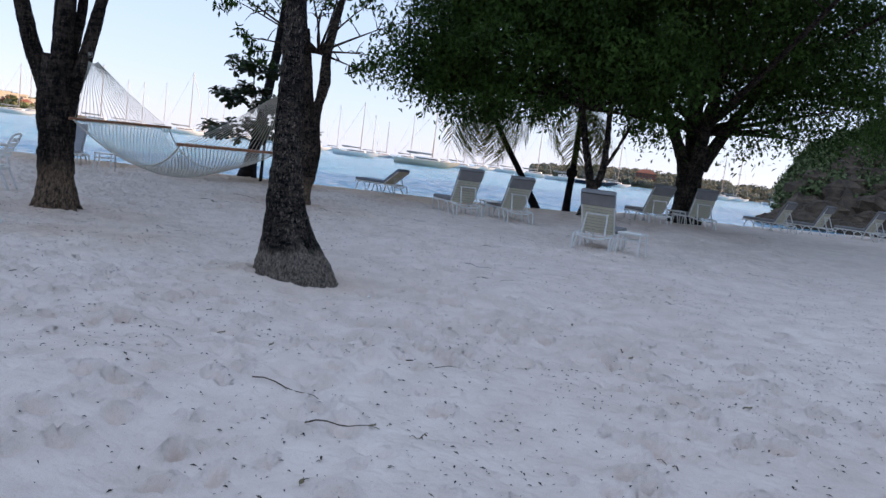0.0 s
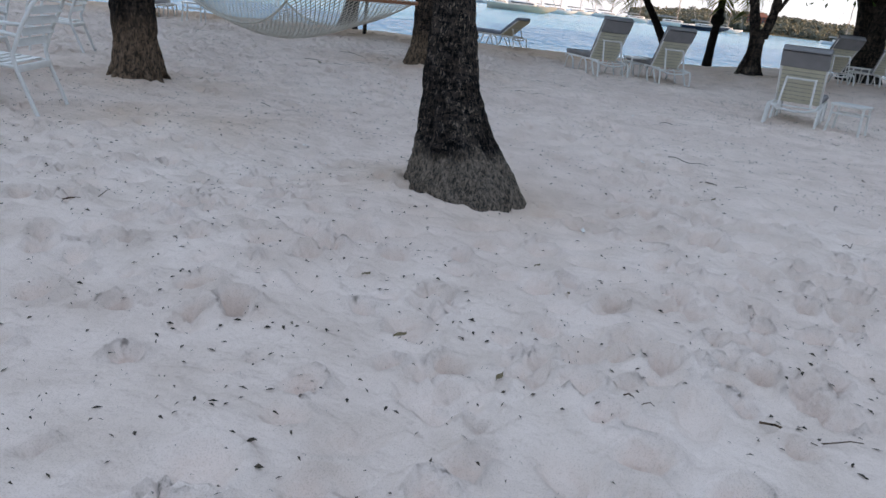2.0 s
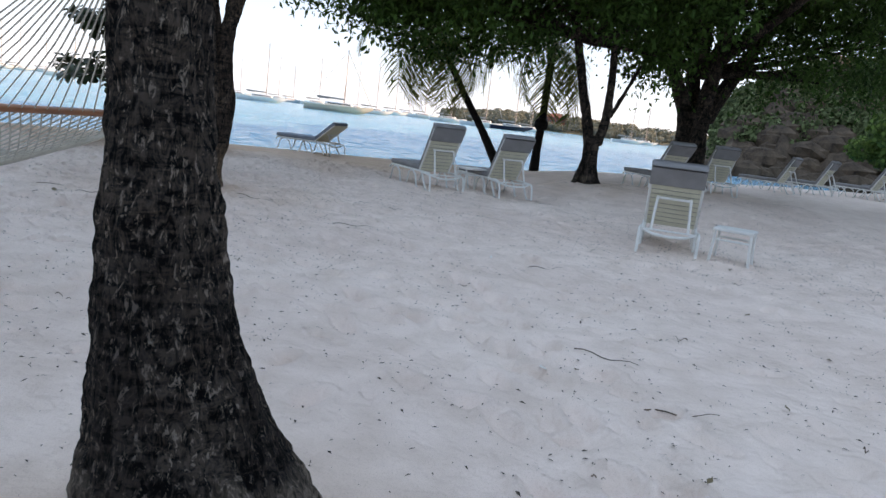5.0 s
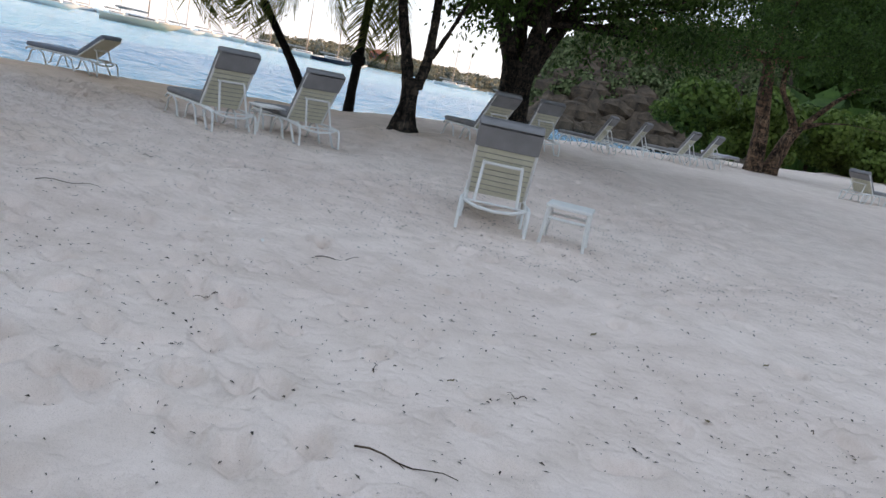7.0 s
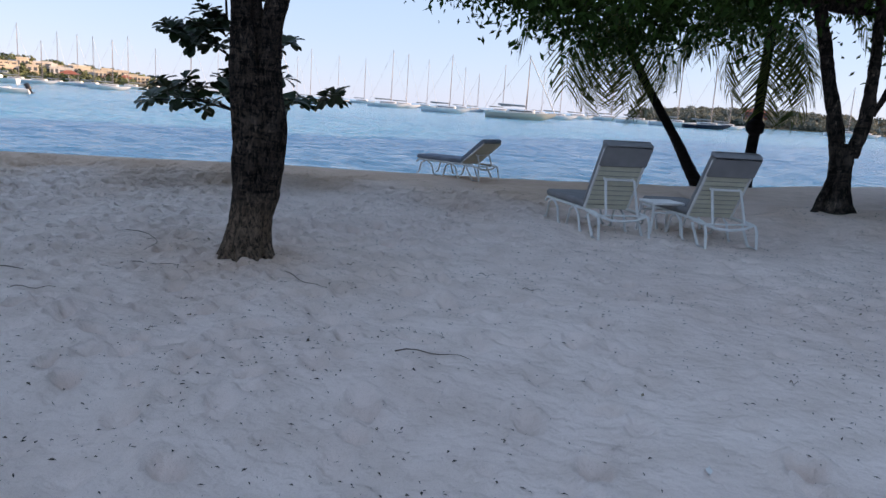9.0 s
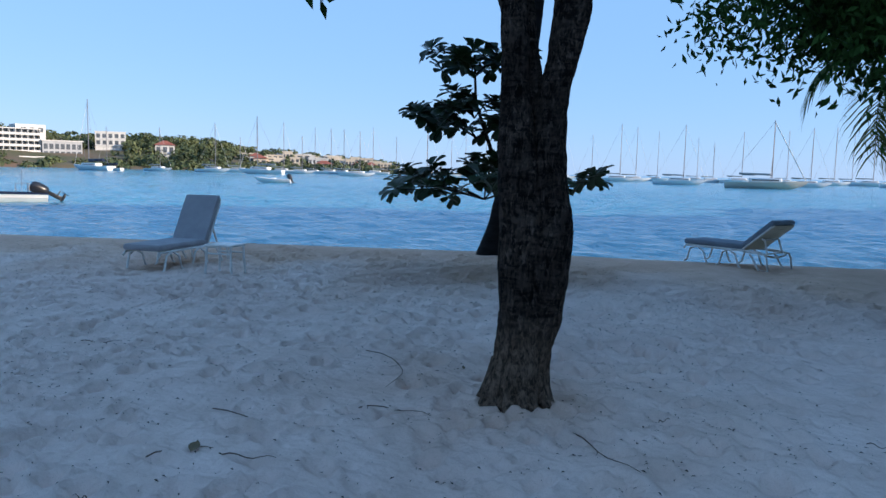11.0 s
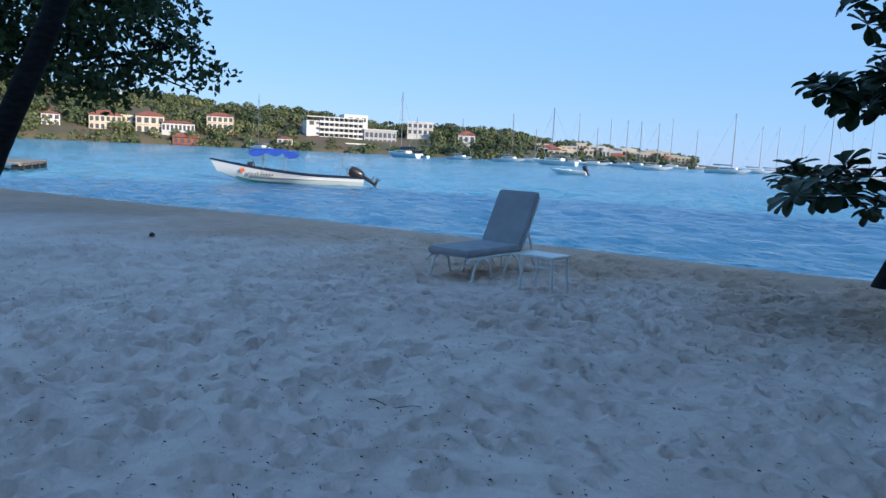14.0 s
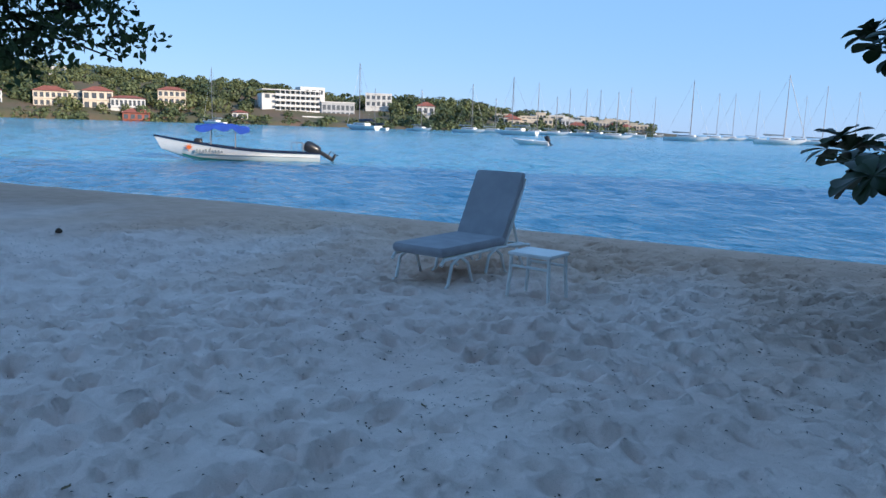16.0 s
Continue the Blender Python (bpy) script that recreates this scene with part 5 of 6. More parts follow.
def sailboat(az, away, eye, length, turn, mast, hull=None, label="white moored sailing yacht with bare mast", cover=None, sail=False):
    x, y = eye[0] - away * math.sin(radians(az)), eye[1] + away * math.cos(radians(az))
    t = thing("sailboat", label, "sailboat", pose(x, y, SEA_Z - length * 0.02, 0, 0, turn), group="moored sailing boats in the bay")
    r = hull_rings(length, length * 0.29, length * 0.105, length * 0.03, 10, 0.6, 0.1)
    Shape().loft(r, closed=False).poly(r[0]).loft([[p[0], p[8]] for p in r], closed=False).make("hull", hull or HULL_WHITE, t)
    d = length * 0.105
    roof = Shape().box((length * 0.02, 0, d + length * 0.03), (length * 0.42, length * 0.16, length * 0.06), bev=length * 0.015).make("coachroof", HULL_WHITE, t)
    Shape().box((length * 0.02, 0, d + length * 0.035), (length * 0.34, length * 0.162, length * 0.018)).make("cabin_window", WINDOW_DARK, roof)
    pole = Shape().tube([(length * 0.1, 0, d), (length * 0.1, 0, d + mast)], [length * 0.009, length * 0.007], 6).make("mast", ALLOY, t)
    Shape().tube([(length * 0.09, 0, d + length * 0.11), (-length * 0.32, 0, d + length * 0.12)], length * (0.034 if cover else 0.016), 6).make("boom", cover or GREY_INK, t, "boom with folded sail cover")
    Shape().tube([(length * 0.52, 0, d + length * 0.03), (length * 0.1, 0, d + mast * 0.97)], length * (0.007 if sail else 0.0025), 5).make("forestay", WALL_WHITE, pole)
    Shape().tube([(-length * 0.48, 0, d), (length * 0.1, 0, d + mast * 0.99)], length * 0.0018, 4).make("backstay", ALLOY, pole)
    for s in (-1, 1):
        Shape().tube([(length * 0.08, s * length * 0.13, d), (length * 0.1, s * length * 0.06, d + mast * 0.55), (length * 0.1, 0, d + mast * 0.98)], length * 0.0018, 4).make("shroud", ALLOY, pole)
    Shape().tube([(length * 0.1, -length * 0.06, d + mast * 0.55), (length * 0.1, length * 0.06, d + mast * 0.55)], length * 0.004, 4).make("spreader", ALLOY, pole)
    Shape().box((-length * 0.2, 0, d + length * 0.1), (length * 0.16, length * 0.2, length * 0.012), bev=length * 0.004).make("bimini", cover or GREY_INK, t)
    return t


panga()
dinghy()
EYE_A, EYE_B, EYE_C = (-5.0, 12.5), (-2.3, 11.1), (-0.7, 5.6)
sailboat(73.1, 300, EYE_A, 13, 200, 20.5)
sailboat(62.3, 270, EYE_A, 17, 190, 22.0, None, "white ketch with dark sail covers and bare masts", HULL_NAVY)
sailboat(61.2, 275, EYE_A, 11, 195, 14.0, None, "white moored sailing yacht with bare mast", HULL_NAVY)
sailboat(58.0, 290, EYE_A, 12, 15, 15.0)
sailboat(54.2, 285, EYE_A, 14, 20, 17.0)
sailboat(50.6, 250, EYE_A, 16, 200, 17.5)
sailboat(49.2, 330, EYE_A, 13, 30, 21.0)
sailboat(45.6, 330, EYE_A, 12, 25, 19.0)
sailboat(44.6, 300, EYE_A, 12, 10, 17.0)
sailboat(43.4, 230, EYE_A, 11, 30, 13.0)
sailboat(42.0, 350, EYE_A, 13, 210, 21.0)
sailboat(40.6, 420, EYE_A, 13, 20, 20.0)
sailboat(38.2, 240, EYE_A, 13, 25, 17.0)
sailboat(36.3, 310, EYE_A, 12, 30, 17.0)
sailboat(35.2, 330, EYE_A, 12, 28, 18.0)
sailboat(32.0, 230, EYE_A, 13, 35, 18.0, None, "white moored sailing yacht with furled foresail", None, True)
sailboat(29.5, 260, EYE_A, 11, 30, 17.0)
sailboat(27.5, 330, EYE_A, 12, 30, 19.0)
sailboat(23.8, 250, EYE_B, 13, 20, 17.5)
sailboat(22.6, 270, EYE_B, 12, 30, 18.0)
sailboat(19.3, 190, EYE_B, 12, 15, 13.5)
sailboat(17.1, 300, EYE_B, 11, 40, 14.0)
sailboat(13.5, 155, EYE_B, 14, 12, 11.8, WALL_CREAM, "cream moored yacht with furled foresail", None, True)
sailboat(10.8, 210, EYE_B, 11, 20, 14.0)
sailboat(9.3, 290, EYE_B, 12, 25, 19.0)
for k, (a, d, m) in enumerate(((21.0, 330, 20), (18.2, 360, 19), (15.2, 300, 18), (12.2, 340, 21), (8.2, 350, 20), (7.0, 300, 17), (33.6, 380, 22), (30.6, 400, 21), (25.8, 380, 21), (46.8, 340, 20), (47.8, 300, 14), (52.4, 310, 13))):
    sailboat(a, d, EYE_B if a < 26 else EYE_A, 11 + k % 3, 15 + 5 * (k % 4), m)
sailboat(5.2, 260, EYE_C, 13, 20, 17.0)
sailboat(2.6, 240, EYE_C, 14, 15, 17.5)
sailboat(0.3, 230, EYE_C, 13, 15, 16.0, HULL_NAVY, "dark-hulled moored yacht with bare mast")
sailboat(-1.0, 270, EYE_C, 12, 18, 17.0)
sailboat(-8.5, 300, EYE_C, 13, 15, 16.0)
sailboat(-9.6, 310, EYE_C, 12, 15, 16.5)
sailboat(-12.5, 330, EYE_C, 12, 15, 16.0)


def dock():
    t = thing("floating_dock", "weathered wooden floating dock off the beach", "dock", pose(-54.5, 12.6, SEA_Z, 0, 0, -14))
    for k in range(16):
        Shape().box((-3.0 + 0.4 * k, 0, 0.42), (0.37, 3.0, 0.06), bev=0.012).make("plank", DOCK_WOOD, t, smooth=False)
    for y in (-1.35, 0, 1.35):
        Shape().box((0, y, 0.32), (6.4, 0.12, 0.14), bev=0.01).make("beam", DOCK_WOOD, t)
    for x in (-2.6, -0.8, 1.0, 2.8):
        for y in (-1.2, 1.2):
            Shape().tube([(x, y - 0.3, 0.08), (x, y + 0.3, 0.08)], 0.24, 10).make("float_drum", ENGINE, t)


dock()


# ---- far shores ----
def polar(az, away, z=0.0, eye=EYE_A):
    return Vector((eye[0] - away * math.sin(radians(az)), eye[1] + away * math.cos(radians(az)), z))


def hill(name, label, profile, near, depth, mat, eye=EYE_A, seed=0, wild=1.0):
    """A ridge: rows of (azimuth, height) rising from the shore line, falling away behind."""
    az = np.linspace(profile[0][0], profile[-1][0], 150)
    rank = sorted(profile)
    top = np.interp(az, [p[0] for p in rank], [p[1] for p in rank])
    rows = []
    for a, h in zip(az, top):
        row = []
        for k, (q, f) in enumerate(((0, 0), (0.015, 0.10), (0.06, 0.15), (0.12, 0.22), (0.2, 0.36), (0.3, 0.5), (0.42, 0.68), (0.55, 0.85), (0.75, 1.0), (1.2, 0.8), (1.8, 0.3))):
            p = polar(a, near + depth * q + 4 * noise.noise(Vector((a * 0.6, q * 3, seed))), 0, eye)
            z = SEA_Z - 0.5 + h * f * (1 + 0.18 * wild * noise.noise(Vector((a * 0.35, q * 4, seed + 3))))
            row.append((p.x, p.y, z))
        rows.append(row)
    return tagged(Shape().loft(rows, closed=False).make(name, mat), label, "hill", kind="structure")


def woods(name, label, spots, size, mat, seed=0, leaves=70, squash=0.75, leaf=1.0):
    """Far trees as uneven clusters of small leaf faces, too many to count."""
    rng = np.random.default_rng(seed)
    spots = np.asarray(spots, float)
    s = np.asarray(size, float) * rng.uniform(0.6, 1.35, len(spots))
    c, r = np.repeat(spots, leaves, 0), np.repeat(s, leaves)[:, None]
    d = rng.normal(0, 1, (len(c), 3))
    d /= np.linalg.norm(d, axis=1)[:, None]
    p = c + d * r * rng.uniform(0.35, 1.0, (len(c), 1)) ** 0.5 * np.array([1, 1, squash]) + np.array([0, 0, 1]) * r * 0.6
    nrm = d + rng.normal(0, 0.5, d.shape)
    a = np.cross(nrm, rng.normal(0, 1, d.shape))
    a /= np.linalg.norm(a, axis=1)[:, None]
    b = np.cross(nrm, a)
    b /= np.linalg.norm(b, axis=1)[:, None]
    w = r * leaf * rng.uniform(0.09, 0.2, (len(c), 1))
    v = np.stack([p - a * w - b * w * 0.7, p + a * w - b * w, p + a * w * 0.8 + b * w, p - a * w + b * w * 0.8], 1).reshape(-1, 3)
    f = np.arange(len(c) * 4).reshape(-1, 4)
    return tagged(raw(name, v, f, mat), label, "trees", kind="stuff")


LEFT = [(36, 0.6), (41, 3.5), (44, 7), (47, 9), (50, 11), (52, 13), (54.6, 17), (57, 18), (60, 18), (63, 17), (66, 20), (70, 24), (74, 26), (79, 28), (84, 30), (90, 34), (100, 36), (125, 40)]
hill("headland", "sunlit wooded headland across the bay", LEFT, 400, 170, EARTH, seed=1)
rng_w = np.random.default_rng(4)
spots = []
for k in range(1500):
    a, q = rng_w.uniform(40.5, 118), rng_w.uniform(0.02, 0.8)
    if 60.0 < a < 70.5 and q < 0.42 and rng_w.random() < 0.93:
        continue
    if (71.5 < a < 88 and 0.03 < q < 0.13 and rng_w.random() < 0.75) or (41 < a < 51.5 and q < 0.25 and rng_w.random() < 0.8):
        continue
    if a < 52 and rng_w.random() < 0.35:
        continue
    h = np.interp(a, [p[0] for p in LEFT], [p[1] for p in LEFT]) * np.interp(q, (0, 0.015, 0.12, 0.3, 0.55, 0.75, 1.2), (0, 0.1, 0.22, 0.5, 0.85, 1, 0.8))
    spots.append(tuple(polar(a, 400 + 170 * q, SEA_Z - 0.8 + h)))
for k in range(420):
    a, q = rng_w.uniform(42, 92), rng_w.uniform(0.004, 0.09)
    if 62.5 < a < 69.5 and rng_w.random() < 0.6:
        continue
    spots.append(tuple(polar(a, 400 + 170 * q, SEA_Z - 2.2 + 20 * q)))
woods("woods", "green and yellowing trees on the far headland", spots, 3.7, FAR_GREEN, 5, 125, 0.75, 0.85)

RIGHT = [(6.5, 0.5), (5, 4), (2, 9), (-1, 10), (-3, 11), (-6, 9), (-10, 8), (-15, 7), (-24, 10), (-40, 14)]
hill("far_shore", "hazy low wooded shore closing the bay", RIGHT, 560, 160, EARTH, EYE_C, 2)
spots = []
for k in range(700):
    a, q = rng_w.uniform(-24, 5.5), rng_w.uniform(0.02, 0.75)
    h = np.interp(-a, [-p[0] for p in RIGHT], [p[1] for p in RIGHT]) * np.interp(q, (0, 0.015, 0.12, 0.3, 0.55, 0.75, 1.2), (0, 0.1, 0.22, 0.5, 0.85, 1, 0.8))
    spots.append(tuple(polar(a, 560 + 160 * q, SEA_Z - 0.8 + h, EYE_C)))
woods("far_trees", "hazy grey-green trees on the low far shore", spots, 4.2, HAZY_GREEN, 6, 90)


def house(az, away, z, w, d, h, mat, roof_mat, label, eye=EYE_A, storeys=2, arches=5, turn=0.0, hip=0.32):
    p = polar(az, away, z, eye)
    t = thing("house", label, "house", pose(p.x, p.y, p.z, 0, 0, az + 180 + turn), group="houses on the headland")
    # local +y faces the bay
    wall = Shape().box((0, 0, h / 2 - 3), (w, d, h + 6)).make("wall", mat, t, smooth=False)
    if roof_mat:
        e, rh = 0.8, min(w, d) * hip
        x, y = w / 2 + e, d / 2 + e
        k = max(0.0, x - y)
        s = Shape()
        s.poly([(-x, y, h), (x, y, h), (k, 0, h + rh), (-k, 0, h + rh)]).poly([(x, -y, h), (-x, -y, h), (-k, 0, h + rh), (k, 0, h + rh)])
        s.poly([(x, y, h), (x, -y, h), (k, 0, h + rh)]).poly([(-x, -y, h), (-x, y, h), (-k, 0, h + rh)]).poly([(-x, y, h - 0.05), (-x, -y, h - 0.05), (x, -y, h - 0.05), (x, y, h - 0.05)])
        s.make("roof", roof_mat, t, smooth=False)
    else:
        Shape().box((0, 0, h + 0.3), (w + 0.6, d + 0.6, 0.6)).make("parapet", mat, t, smooth=False)
    sh = h / storeys
    for s in range(storeys):
        for k in range(arches):
            x = (k + 0.5) * w / arches - w / 2
            win = Shape().box((x, d / 2 + 0.02, s * sh + sh * 0.48), (w / arches * 0.62, 0.12, sh * 0.6)).make("window", WINDOW_DARK, wall, smooth=False)
        Shape().box((0, d / 2 + 0.35, s * sh + 0.12), (w * 0.98, 0.7, 0.24)).make("balcony", mat, t, smooth=False)
    return t


house(83.7, 425, 5.5, 15.5, 10, 7.6, WALL_CREAM, ROOF_RED, "cream villa with red hipped roof above the shore", storeys=2, arches=6, hip=0.26)
house(82.2, 428, 7.3, 7.5, 8, 6.0, WALL_CREAM, None, "low cream link between two villas", storeys=2, arches=3)
house(80.8, 424, 4.8, 14, 10, 9.2, WALL_CREAM, ROOF_RED, "cream villa with red hipped roof above the shore", storeys=2, arches=4, hip=0.24)
house(78.9, 422, 6.3, 16.5, 9, 4.6, WALL_WHITE, ROOF_RED, "long low white pavilion with red roof", storeys=1, arches=8, hip=0.16)
house(78.4, 404, 0.0, 12.5, 8, 3.6, ROOF_RED, ROOF_RED, "red boathouse at the water's edge", storeys=1, arches=4, hip=0.28)
house(76.0, 430, 8.8, 14, 9, 7.4, WALL_CREAM, ROOF_RED, "cream arcaded house with red roof among trees", storeys=2, arches=5, hip=0.22)
house(87.1, 425, 6.0, 8.5, 8, 6.4, WALL_WHITE, ROOF_RED, "white villa with red roof", storeys=2, arches=3, hip=0.18)
house(71.3, 410, 2.0, 8, 6, 3.6, WALL_WHITE, ROOF_RED, "small white shore house with low roof", storeys=1, arches=3, hip=0.2)
house(83.9, 520, 25.0, 28, 12, 4.6, WALL_WHITE, None, "long white flat-roofed house on the hilltop", storeys=1, arches=8)
house(88.1, 470, 14.5, 5, 6, 4.5, HULL_TEAL, None, "small teal painted house on the slope", storeys=1, arches=2)
house(61.1, 470, 12.3, 16, 12, 7.6, WALL_WHITE, None, "white flat-roofed house on the slope", storeys=2, arches=5)
house(57.5, 440, 8.0, 10, 8, 5, WALL_WHITE, ROOF_RED, "small white house between trees", storeys=1, arches=3)
for k in range(34):
    rr = random.Random(k)
    a = 41.2 + 10.6 * k / 34 + rr.uniform(-0.12, 0.12)
    q = rr.uniform(10, 75)
    hz = np.interp(a, [p[0] for p in LEFT], [p[1] for p in LEFT])
    house(a, 402 + q, hz * np.interp(q / 170, (0, 0.015, 0.12, 0.3, 0.55), (0, 0.1, 0.22, 0.5, 0.85)) - 0.3, rr.uniform(5, 10), 6, rr.uniform(3, 5.5), rr.choice((WALL_CREAM, WALL_WHITE, WALL_CREAM)), rr.choice((ROOF_RED, None, None, None, None, None)), rr.choice(("small sunlit house in the village", "small house with pale walls in the village")), storeys=rr.choice((1, 2)), arches=rr.choice((2, 3)))
house(-3.0, 600, 7.0, 15, 9, 4, ROOF_RED, ROOF_RED, "red-roofed building on the far shore", EYE_C, 2, 6)
house(0.5, 590, 2.0, 14, 8, 4, WALL_WHITE, None, "pale building on the far shore", EYE_C, 2, 6)


def hotel():
    p = polar(67.6, 440, 0.0)
    t = thing("hotel", "white modern terraced hotel block with rows of balconies", "building", pose(p.x, p.y, p.z, 0, 0, 67.6 + 180 + 14))
    base, w, n = 7.2, 33.0, 9
    body = Shape().box((0, -7, base - 1), (w, 12, 22)).make("wall", WALL_WHITE, t, smooth=False)
    bay = (w - 7) / n
    for s in range(4):
        z = base + 3.0 * s
        Shape().box((-3.5, 0.4, z), (w - 7, 2.8, 0.32)).make("balcony", WALL_WHITE, t, smooth=False)
        Shape().box((-3.5, 1.72, z + 0.62), (w - 7, 0.16, 0.92)).make("balcony_rail", WALL_WHITE, t, smooth=False)
        for k in range(n):
            x = -w / 2 + (k + 0.5) * bay
            Shape().box((x, -0.96, z + 1.45), (bay * 0.76, 0.14, 2.3)).make("window", WINDOW_DARK, body, smooth=False)
            Shape().box((x - bay / 2, 0.35, z + 1.5), (0.3, 2.7, 3.0)).make("dividing_wall", WALL_WHITE, t, smooth=False)
    Shape().box((0, -6, base + 12.15), (w + 0.8, 15.4, 0.5)).make("roof", WALL_WHITE, t, smooth=False)
    Shape().box((13.5, -0.9, base + 8.5), (2.6, 0.3, 2.2)).make("window", WINDOW_DARK, body, smooth=False)
    rear = Shape().box((-17, -22, 13), (15, 12, 19)).make("rear_wing", WALL_WHITE, t, smooth=False)
    for k in range(3):
        Shape().box((-22 + k * 4.2, -15.95, 19.6), (2.4, 0.2, 2.4)).make("window", WINDOW_DARK, rear, smooth=False)
    wing = Shape().box((-27, -2, 6.2), (20, 10, 14.5)).make("glass_wing", WALL_GREY, t, smooth=False)
    for k in range(7):
        for s in range(3):
            Shape().box((-35.4 + k * 2.8, 3.05, 2.6 + 4.0 * s), (1.9, 0.2, 2.8)).make("window", WINDOW_DARK, wing, smooth=False)
    Shape().box((-27, -2, 13.7), (21, 11, 0.5)).make("wing_roof", WALL_WHITE, t, smooth=False)
    house_wall = Shape().box((-8, 14, 2.5), (12, 6, 5)).make("pool_house", WALL_WHITE, t, smooth=False)
    for k in range(4):
        Shape().box((-12.4 + k * 2.9, 17.05, 3.2), (1.8, 0.2, 2.2)).make("window", WINDOW_DARK, house_wall, smooth=False)


hotel()


# ---- rocky point and the added, mostly unseen slope that shades the beach ----
def point():
    # past -42 the ridge is out of view, raised to keep sun off the sand
    prof = [(-13.6, 0.4), (-14.3, 4.5), (-15.5, 7.5), (-17, 9.5), (-20, 11.5), (-24, 12.5), (-30, 13.5), (-42, 16), (-50, 27), (-58, 33), (-95, 33), (-112, 22), (-135, 10), (-175, 9)]
    eye = (0, 8)
    hill("rocky_point", "brown rocky point with scrub, extended unseen as a sun-blocking ridge", prof, 62, 36, ROCK, eye, 5, 1.6)
    rng = np.random.default_rng(8)
    def spot(a, q, up=0.0):
        h = np.interp(-a, [-p[0] for p in prof], [p[1] for p in prof]) * np.interp(q, (0, 0.015, 0.12, 0.3, 0.55, 0.75, 1.2), (0, 0.1, 0.22, 0.5, 0.85, 1, 0.8))
        return tuple(polar(a, 62 + 36 * q, SEA_Z - 0.6 + h + up, eye))
    woods("scrub", "dense green scrub and small trees on the rocky point", [spot(rng.uniform(-34, -14.6), 0.12 + 0.8 * rng.random() ** 0.8) for k in range(1050)], 1.0, SCRUB, 9, 105, 0.9, 0.75)
    woods("shading_hill_woods", "woods on the added, mostly unseen hillside that blocks the sun", [spot(-34 - 141 * rng.random() ** 1.0, rng.uniform(0.0, 0.95)) for k in range(1100)], 3.2, LEAF, 10, 60, 0.75, 1.6)
    woods("shading_ridge_trees", "tall trees on the added, mostly unseen ridge blocking the sun", [spot(a, 0.75, 1.5) for a in np.linspace(-30, -175, 120)], 3.6, LEAF, 11, 150)
    for k in range(130):
        rr = random.Random(k + 50)
        a = -14.2 - 17 * (k % 46 / 46) + rr.uniform(-0.3, 0.3)
        p = polar(a, rr.uniform(56, 63), SEA_Z + rr.uniform(-0.1, 0.35), eye)
        s, size = Shape(), rr.uniform(0.5, 1.5)
        if k >= 46:
            a = rr.uniform(-31, -15)
            p, size = Vector(spot(a, rr.uniform(0.02, 0.5), rr.uniform(-0.4, 0.5))), rr.uniform(0.8, 2.0)
        for i in range(7):
            th = math.pi * i / 6
            ring = []
            for j in range(10):
                ph = 2 * math.pi * j / 10
                d = Vector((math.sin(th) * math.cos(ph), math.sin(th) * math.sin(ph), math.cos(th) * 0.7))
                ring.append(d * size * (1 + 0.4 * noise.noise(d * 1.8 + Vector((k, 0, 0)))))
            s.v += ring
        for i in range(6):
            for j in range(10):
                s.f.append((i * 10 + j, i * 10 + (j + 1) % 10, i * 10 + 10 + (j + 1) % 10, i * 10 + 10 + j))
        tagged(s.make("boulder", ROCK, at=p, smooth=False), "rough brown boulder at the foot of the rocky point", "rock", "boulders along the point")


point()
# unseen belt of trees, added to close the land side and cut its sky light
rng_l = np.random.default_rng(31)
woods("shade_belt", "unseen belt of green trees added to shade the beach from behind", [(x, -15 - rng_l.uniform(0, 7) - 0.25 * max(0, x), rng_l.uniform(0.3, 5.5)) for x in rng_l.uniform(-75, 25, 620)], 1.9, LEAF, 32, 60, 0.75, 1.5)

# bushes at the back of the beach by the spreading tree
rng_b = np.random.default_rng(12)
woods("bushes", "bright and dark green bushes behind the spreading tree", [(x, 48 + 0.2 * (x - 20) + rng_b.uniform(-1.5, 3), 0.4 + rng_b.uniform(0, 2.6)) for x in rng_b.uniform(19, 44, 80)], 1.1, BUSH, 13, 800, 0.85, 0.55)


# ---- litter on the sand ----
def litter():
    rng = np.random.default_rng(21)
    n = 80000
    x, y = rng.uniform(-18, 6, n), rng.uniform(1.6, 23, n)
    keep = (np.array([noise.noise(Vector((a * 0.45, b * 0.45, 3))) + 0.7 * noise.noise(Vector((a * 2.2, b * 2.2, 5))) for a, b in zip(x, y)]) + rng.normal(0, 0.35, n)) > -0.08
    x, y = x[keep], y[keep]
    z = sand_top(x, y) + 0.003
    n = len(x)
    ln, a = np.minimum(rng.gamma(1.2, 0.006, n) + 0.002, 0.018), rng.uniform(0, 6.3, n)
    w = np.minimum(ln * rng.uniform(0.12, 0.5, n), 0.006)
    c, s = np.cos(a), np.sin(a)
    lift = rng.uniform(0, 0.012, n)
    v = np.stack([np.stack([x - c * ln, y - s * ln, z], 1), np.stack([x + s * w, y - c * w, z + lift], 1), np.stack([x + c * ln, y + s * ln, z + lift * 0.6], 1), np.stack([x - s * w, y + c * w, z + 0.004], 1)], 1).reshape(-1, 3)
    f = np.arange(n * 4).reshape(-1, 4)
    tagged(raw("leaf_litter", v, f, LITTER), "scattered bits of dry leaf and bark on sand", "leaf litter", kind="stuff")


litter()


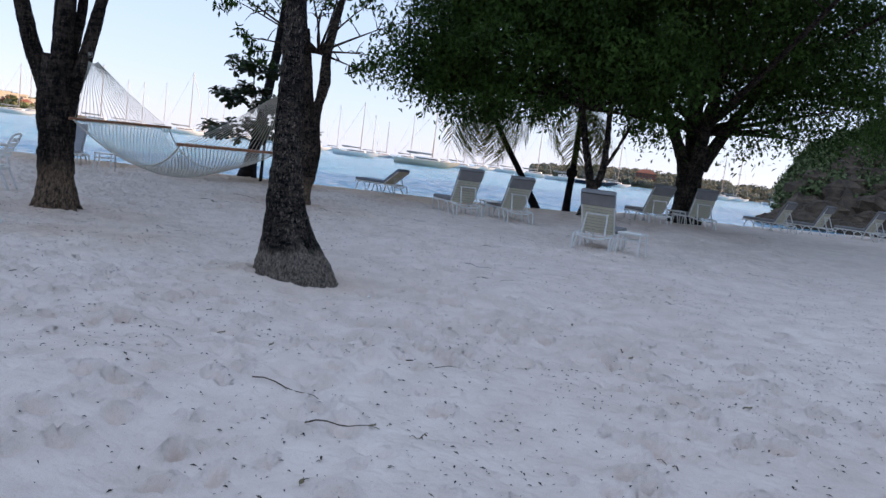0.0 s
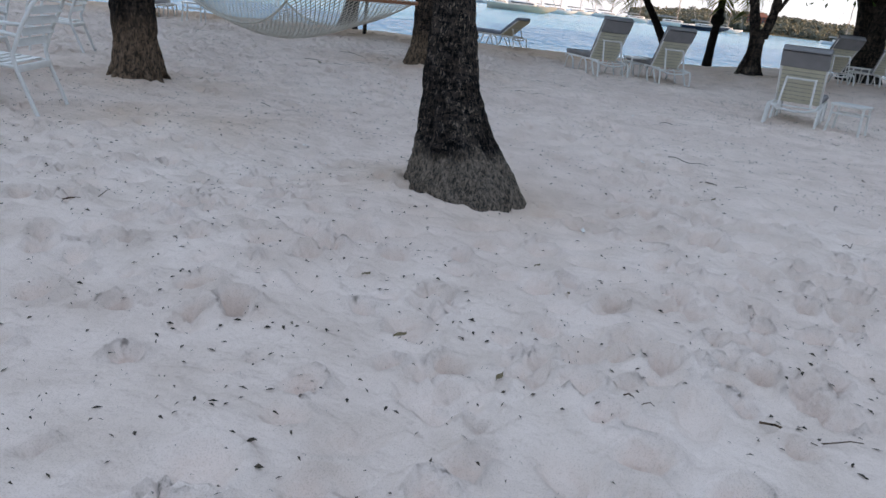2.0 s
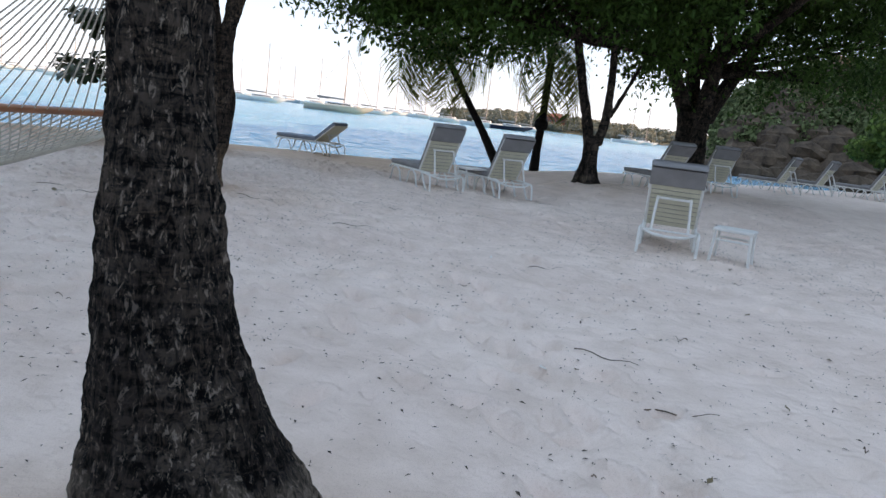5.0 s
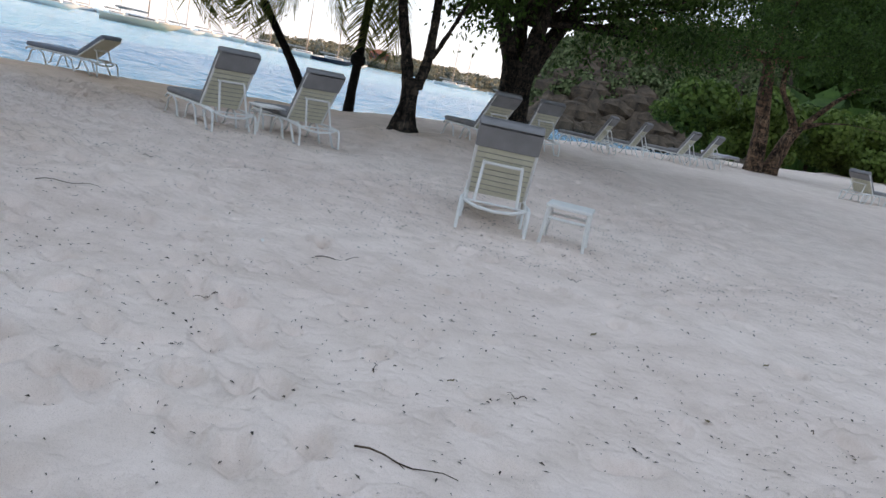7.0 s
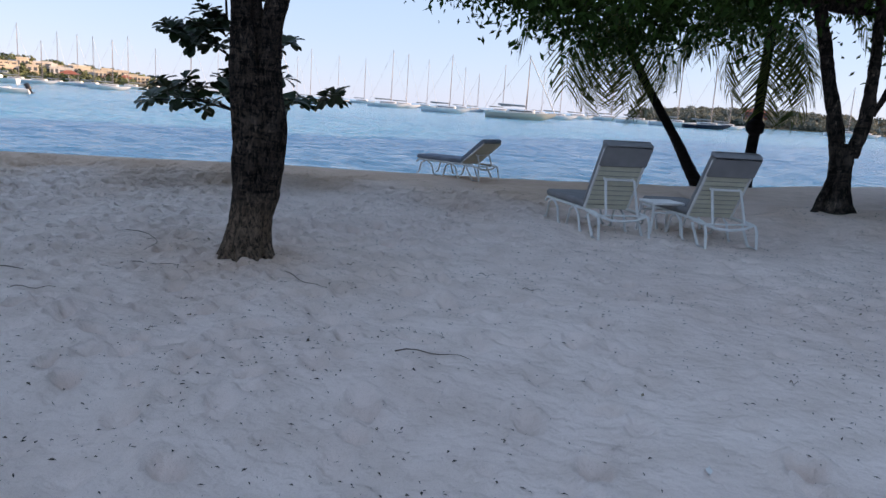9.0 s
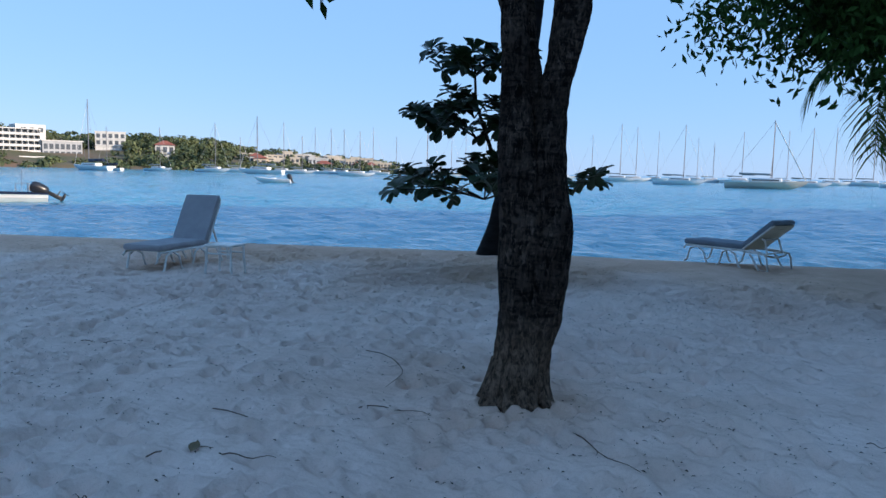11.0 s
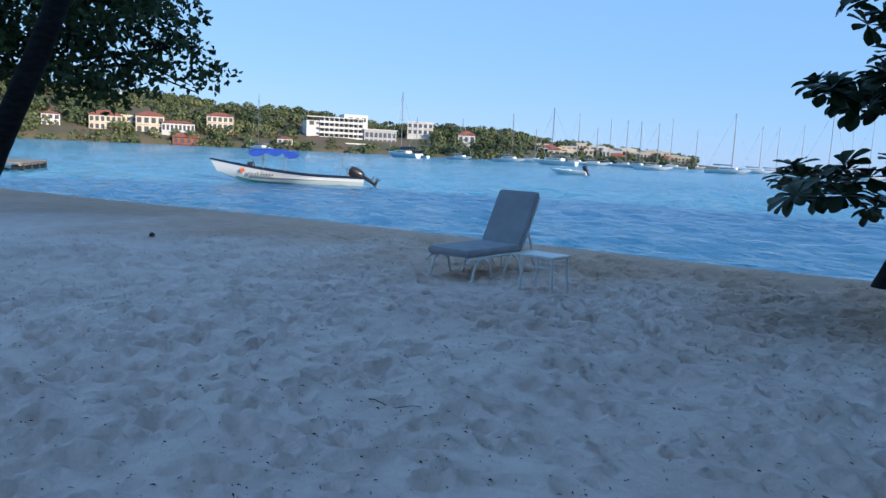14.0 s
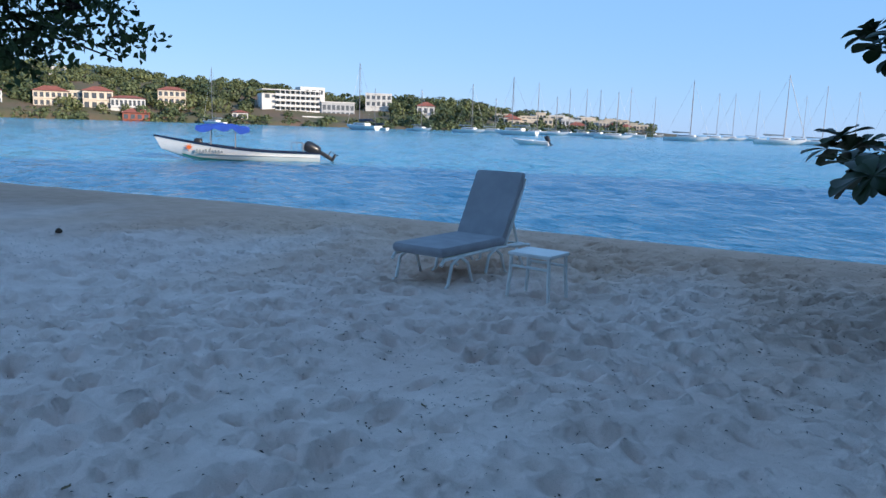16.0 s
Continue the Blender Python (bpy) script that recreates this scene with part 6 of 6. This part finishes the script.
def twig(x, y, turn, length, bend=0.15, r=0.0045):
    s = Shape()
    z = float(sand_top(x, y)) + 0.012
    c, n = math.cos(radians(turn)), math.sin(radians(turn))
    pts = [Vector((x + c * u * length - n * bend * length * (u - 0.5) ** 2 * 2, y + n * u * length + c * bend * length * (u - 0.5) ** 2 * 2, z + 0.012 * math.sin(u * 9))) for u in np.linspace(0, 1, 8)]
    s.tube(pts, [r * (1 - 0.6 * k / 7) for k in range(8)], 5)
    k = pts[3]
    s.tube([k, k + Vector((c * 0.4 + n * 0.35, n * 0.4 - c * 0.35, 0.05)) * length * 0.25], [r * 0.6, r * 0.25], 4)
    tagged(s.make("twig", BARK_BROWN), "thin dry twig lying on the sand", "twig", "twigs on the sand")


rt = random.Random(77)
for x, y, a, ln in ((0.35, 5.1, 5, 0.32), (-0.3, 4.4, -20, 0.5), (0.2, 3.9, 15, 0.35), (-4.2, 9.2, -15, 0.55), (-5.9, 13.2, 60, 0.35), (-5.5, 13.4, 30, 0.3), (-6.3, 13.9, 10, 0.9), (-4.2, 14.9, -30, 0.6), (-5.6, 14.6, 20, 0.5), (0.1, 9.2, 10, 0.4), (-0.2, 10.0, -25, 0.4), (-8.6, 14.2, 40, 0.35), (-6.4, 15.8, -40, 1.1), (-3.0, 5.6, 80, 0.3), (-2.6, 13.6, 10, 0.45), (-0.4, 12.6, 25, 0.35)):
    twig(x, y, a, ln, rt.uniform(-0.4, 0.4))
for k in range(60):
    twig(rt.uniform(-11, 3), rt.uniform(2.5, 18), rt.uniform(0, 360), rt.uniform(0.05, 0.2), rt.uniform(-0.4, 0.4), 0.0035)


def dry_leaf(x, y, turn, size, mat, name, label):
    s = Shape()
    prof = ((0, 0.01), (0.25, 0.2), (0.55, 0.27), (0.8, 0.18), (1, 0.01))
    rows = [[(w * size, q * size - size / 2, 0.02 + 0.15 * w * size), (0, q * size - size / 2, 0.012 + 0.02 * q), (-w * size, q * size - size / 2, 0.02 + 0.2 * w * size)] for q, w in prof]
    o = s.loft(rows, closed=False).make(name, mat)
    o.matrix_world = pose(x, y, float(sand_top(x, y)) - 0.002, 6, 4, turn)
    tagged(o, label, "leaf", "fallen leaves on the sand")


for k in range(70):
    dry_leaf(rt.uniform(-11, 3), rt.uniform(2.5, 19), rt.uniform(0, 360), rt.uniform(0.03, 0.06), DRY_LEAF, "fallen_leaf", "curled dry brown leaf on the sand")
dry_leaf(-5.75, 13.4, 40, 0.12, DRY_LEAF, "fallen_leaf", "large curled dry brown leaf on the sand")
for x, y in ((-0.55, 7.1), (-2.9, 7.9), (-2.6, 7.7), (-0.8, 12.8), (-3.9, 5.7), (-3.1, 15.0), (-0.4, 9.6)):
    dry_leaf(x, y, rt.uniform(0, 360), 0.055, SHELL, "shell_fragment", "small white shell fragment on the sand")
Shape().loft([[(-17.35 + math.cos(k) * r, 14.4 + math.sin(k) * r, z_at(-17.35, 14.4) + h) for k in (0, 1, 2, 3, 4, 5)] for r, h in ((0.04, 0), (0.055, 0.025), (0.035, 0.055), (0.01, 0.065))]).make("stone", ROCK)
tagged(bpy.data.objects["stone"], "small dark stone on the sand near the water", "stone")
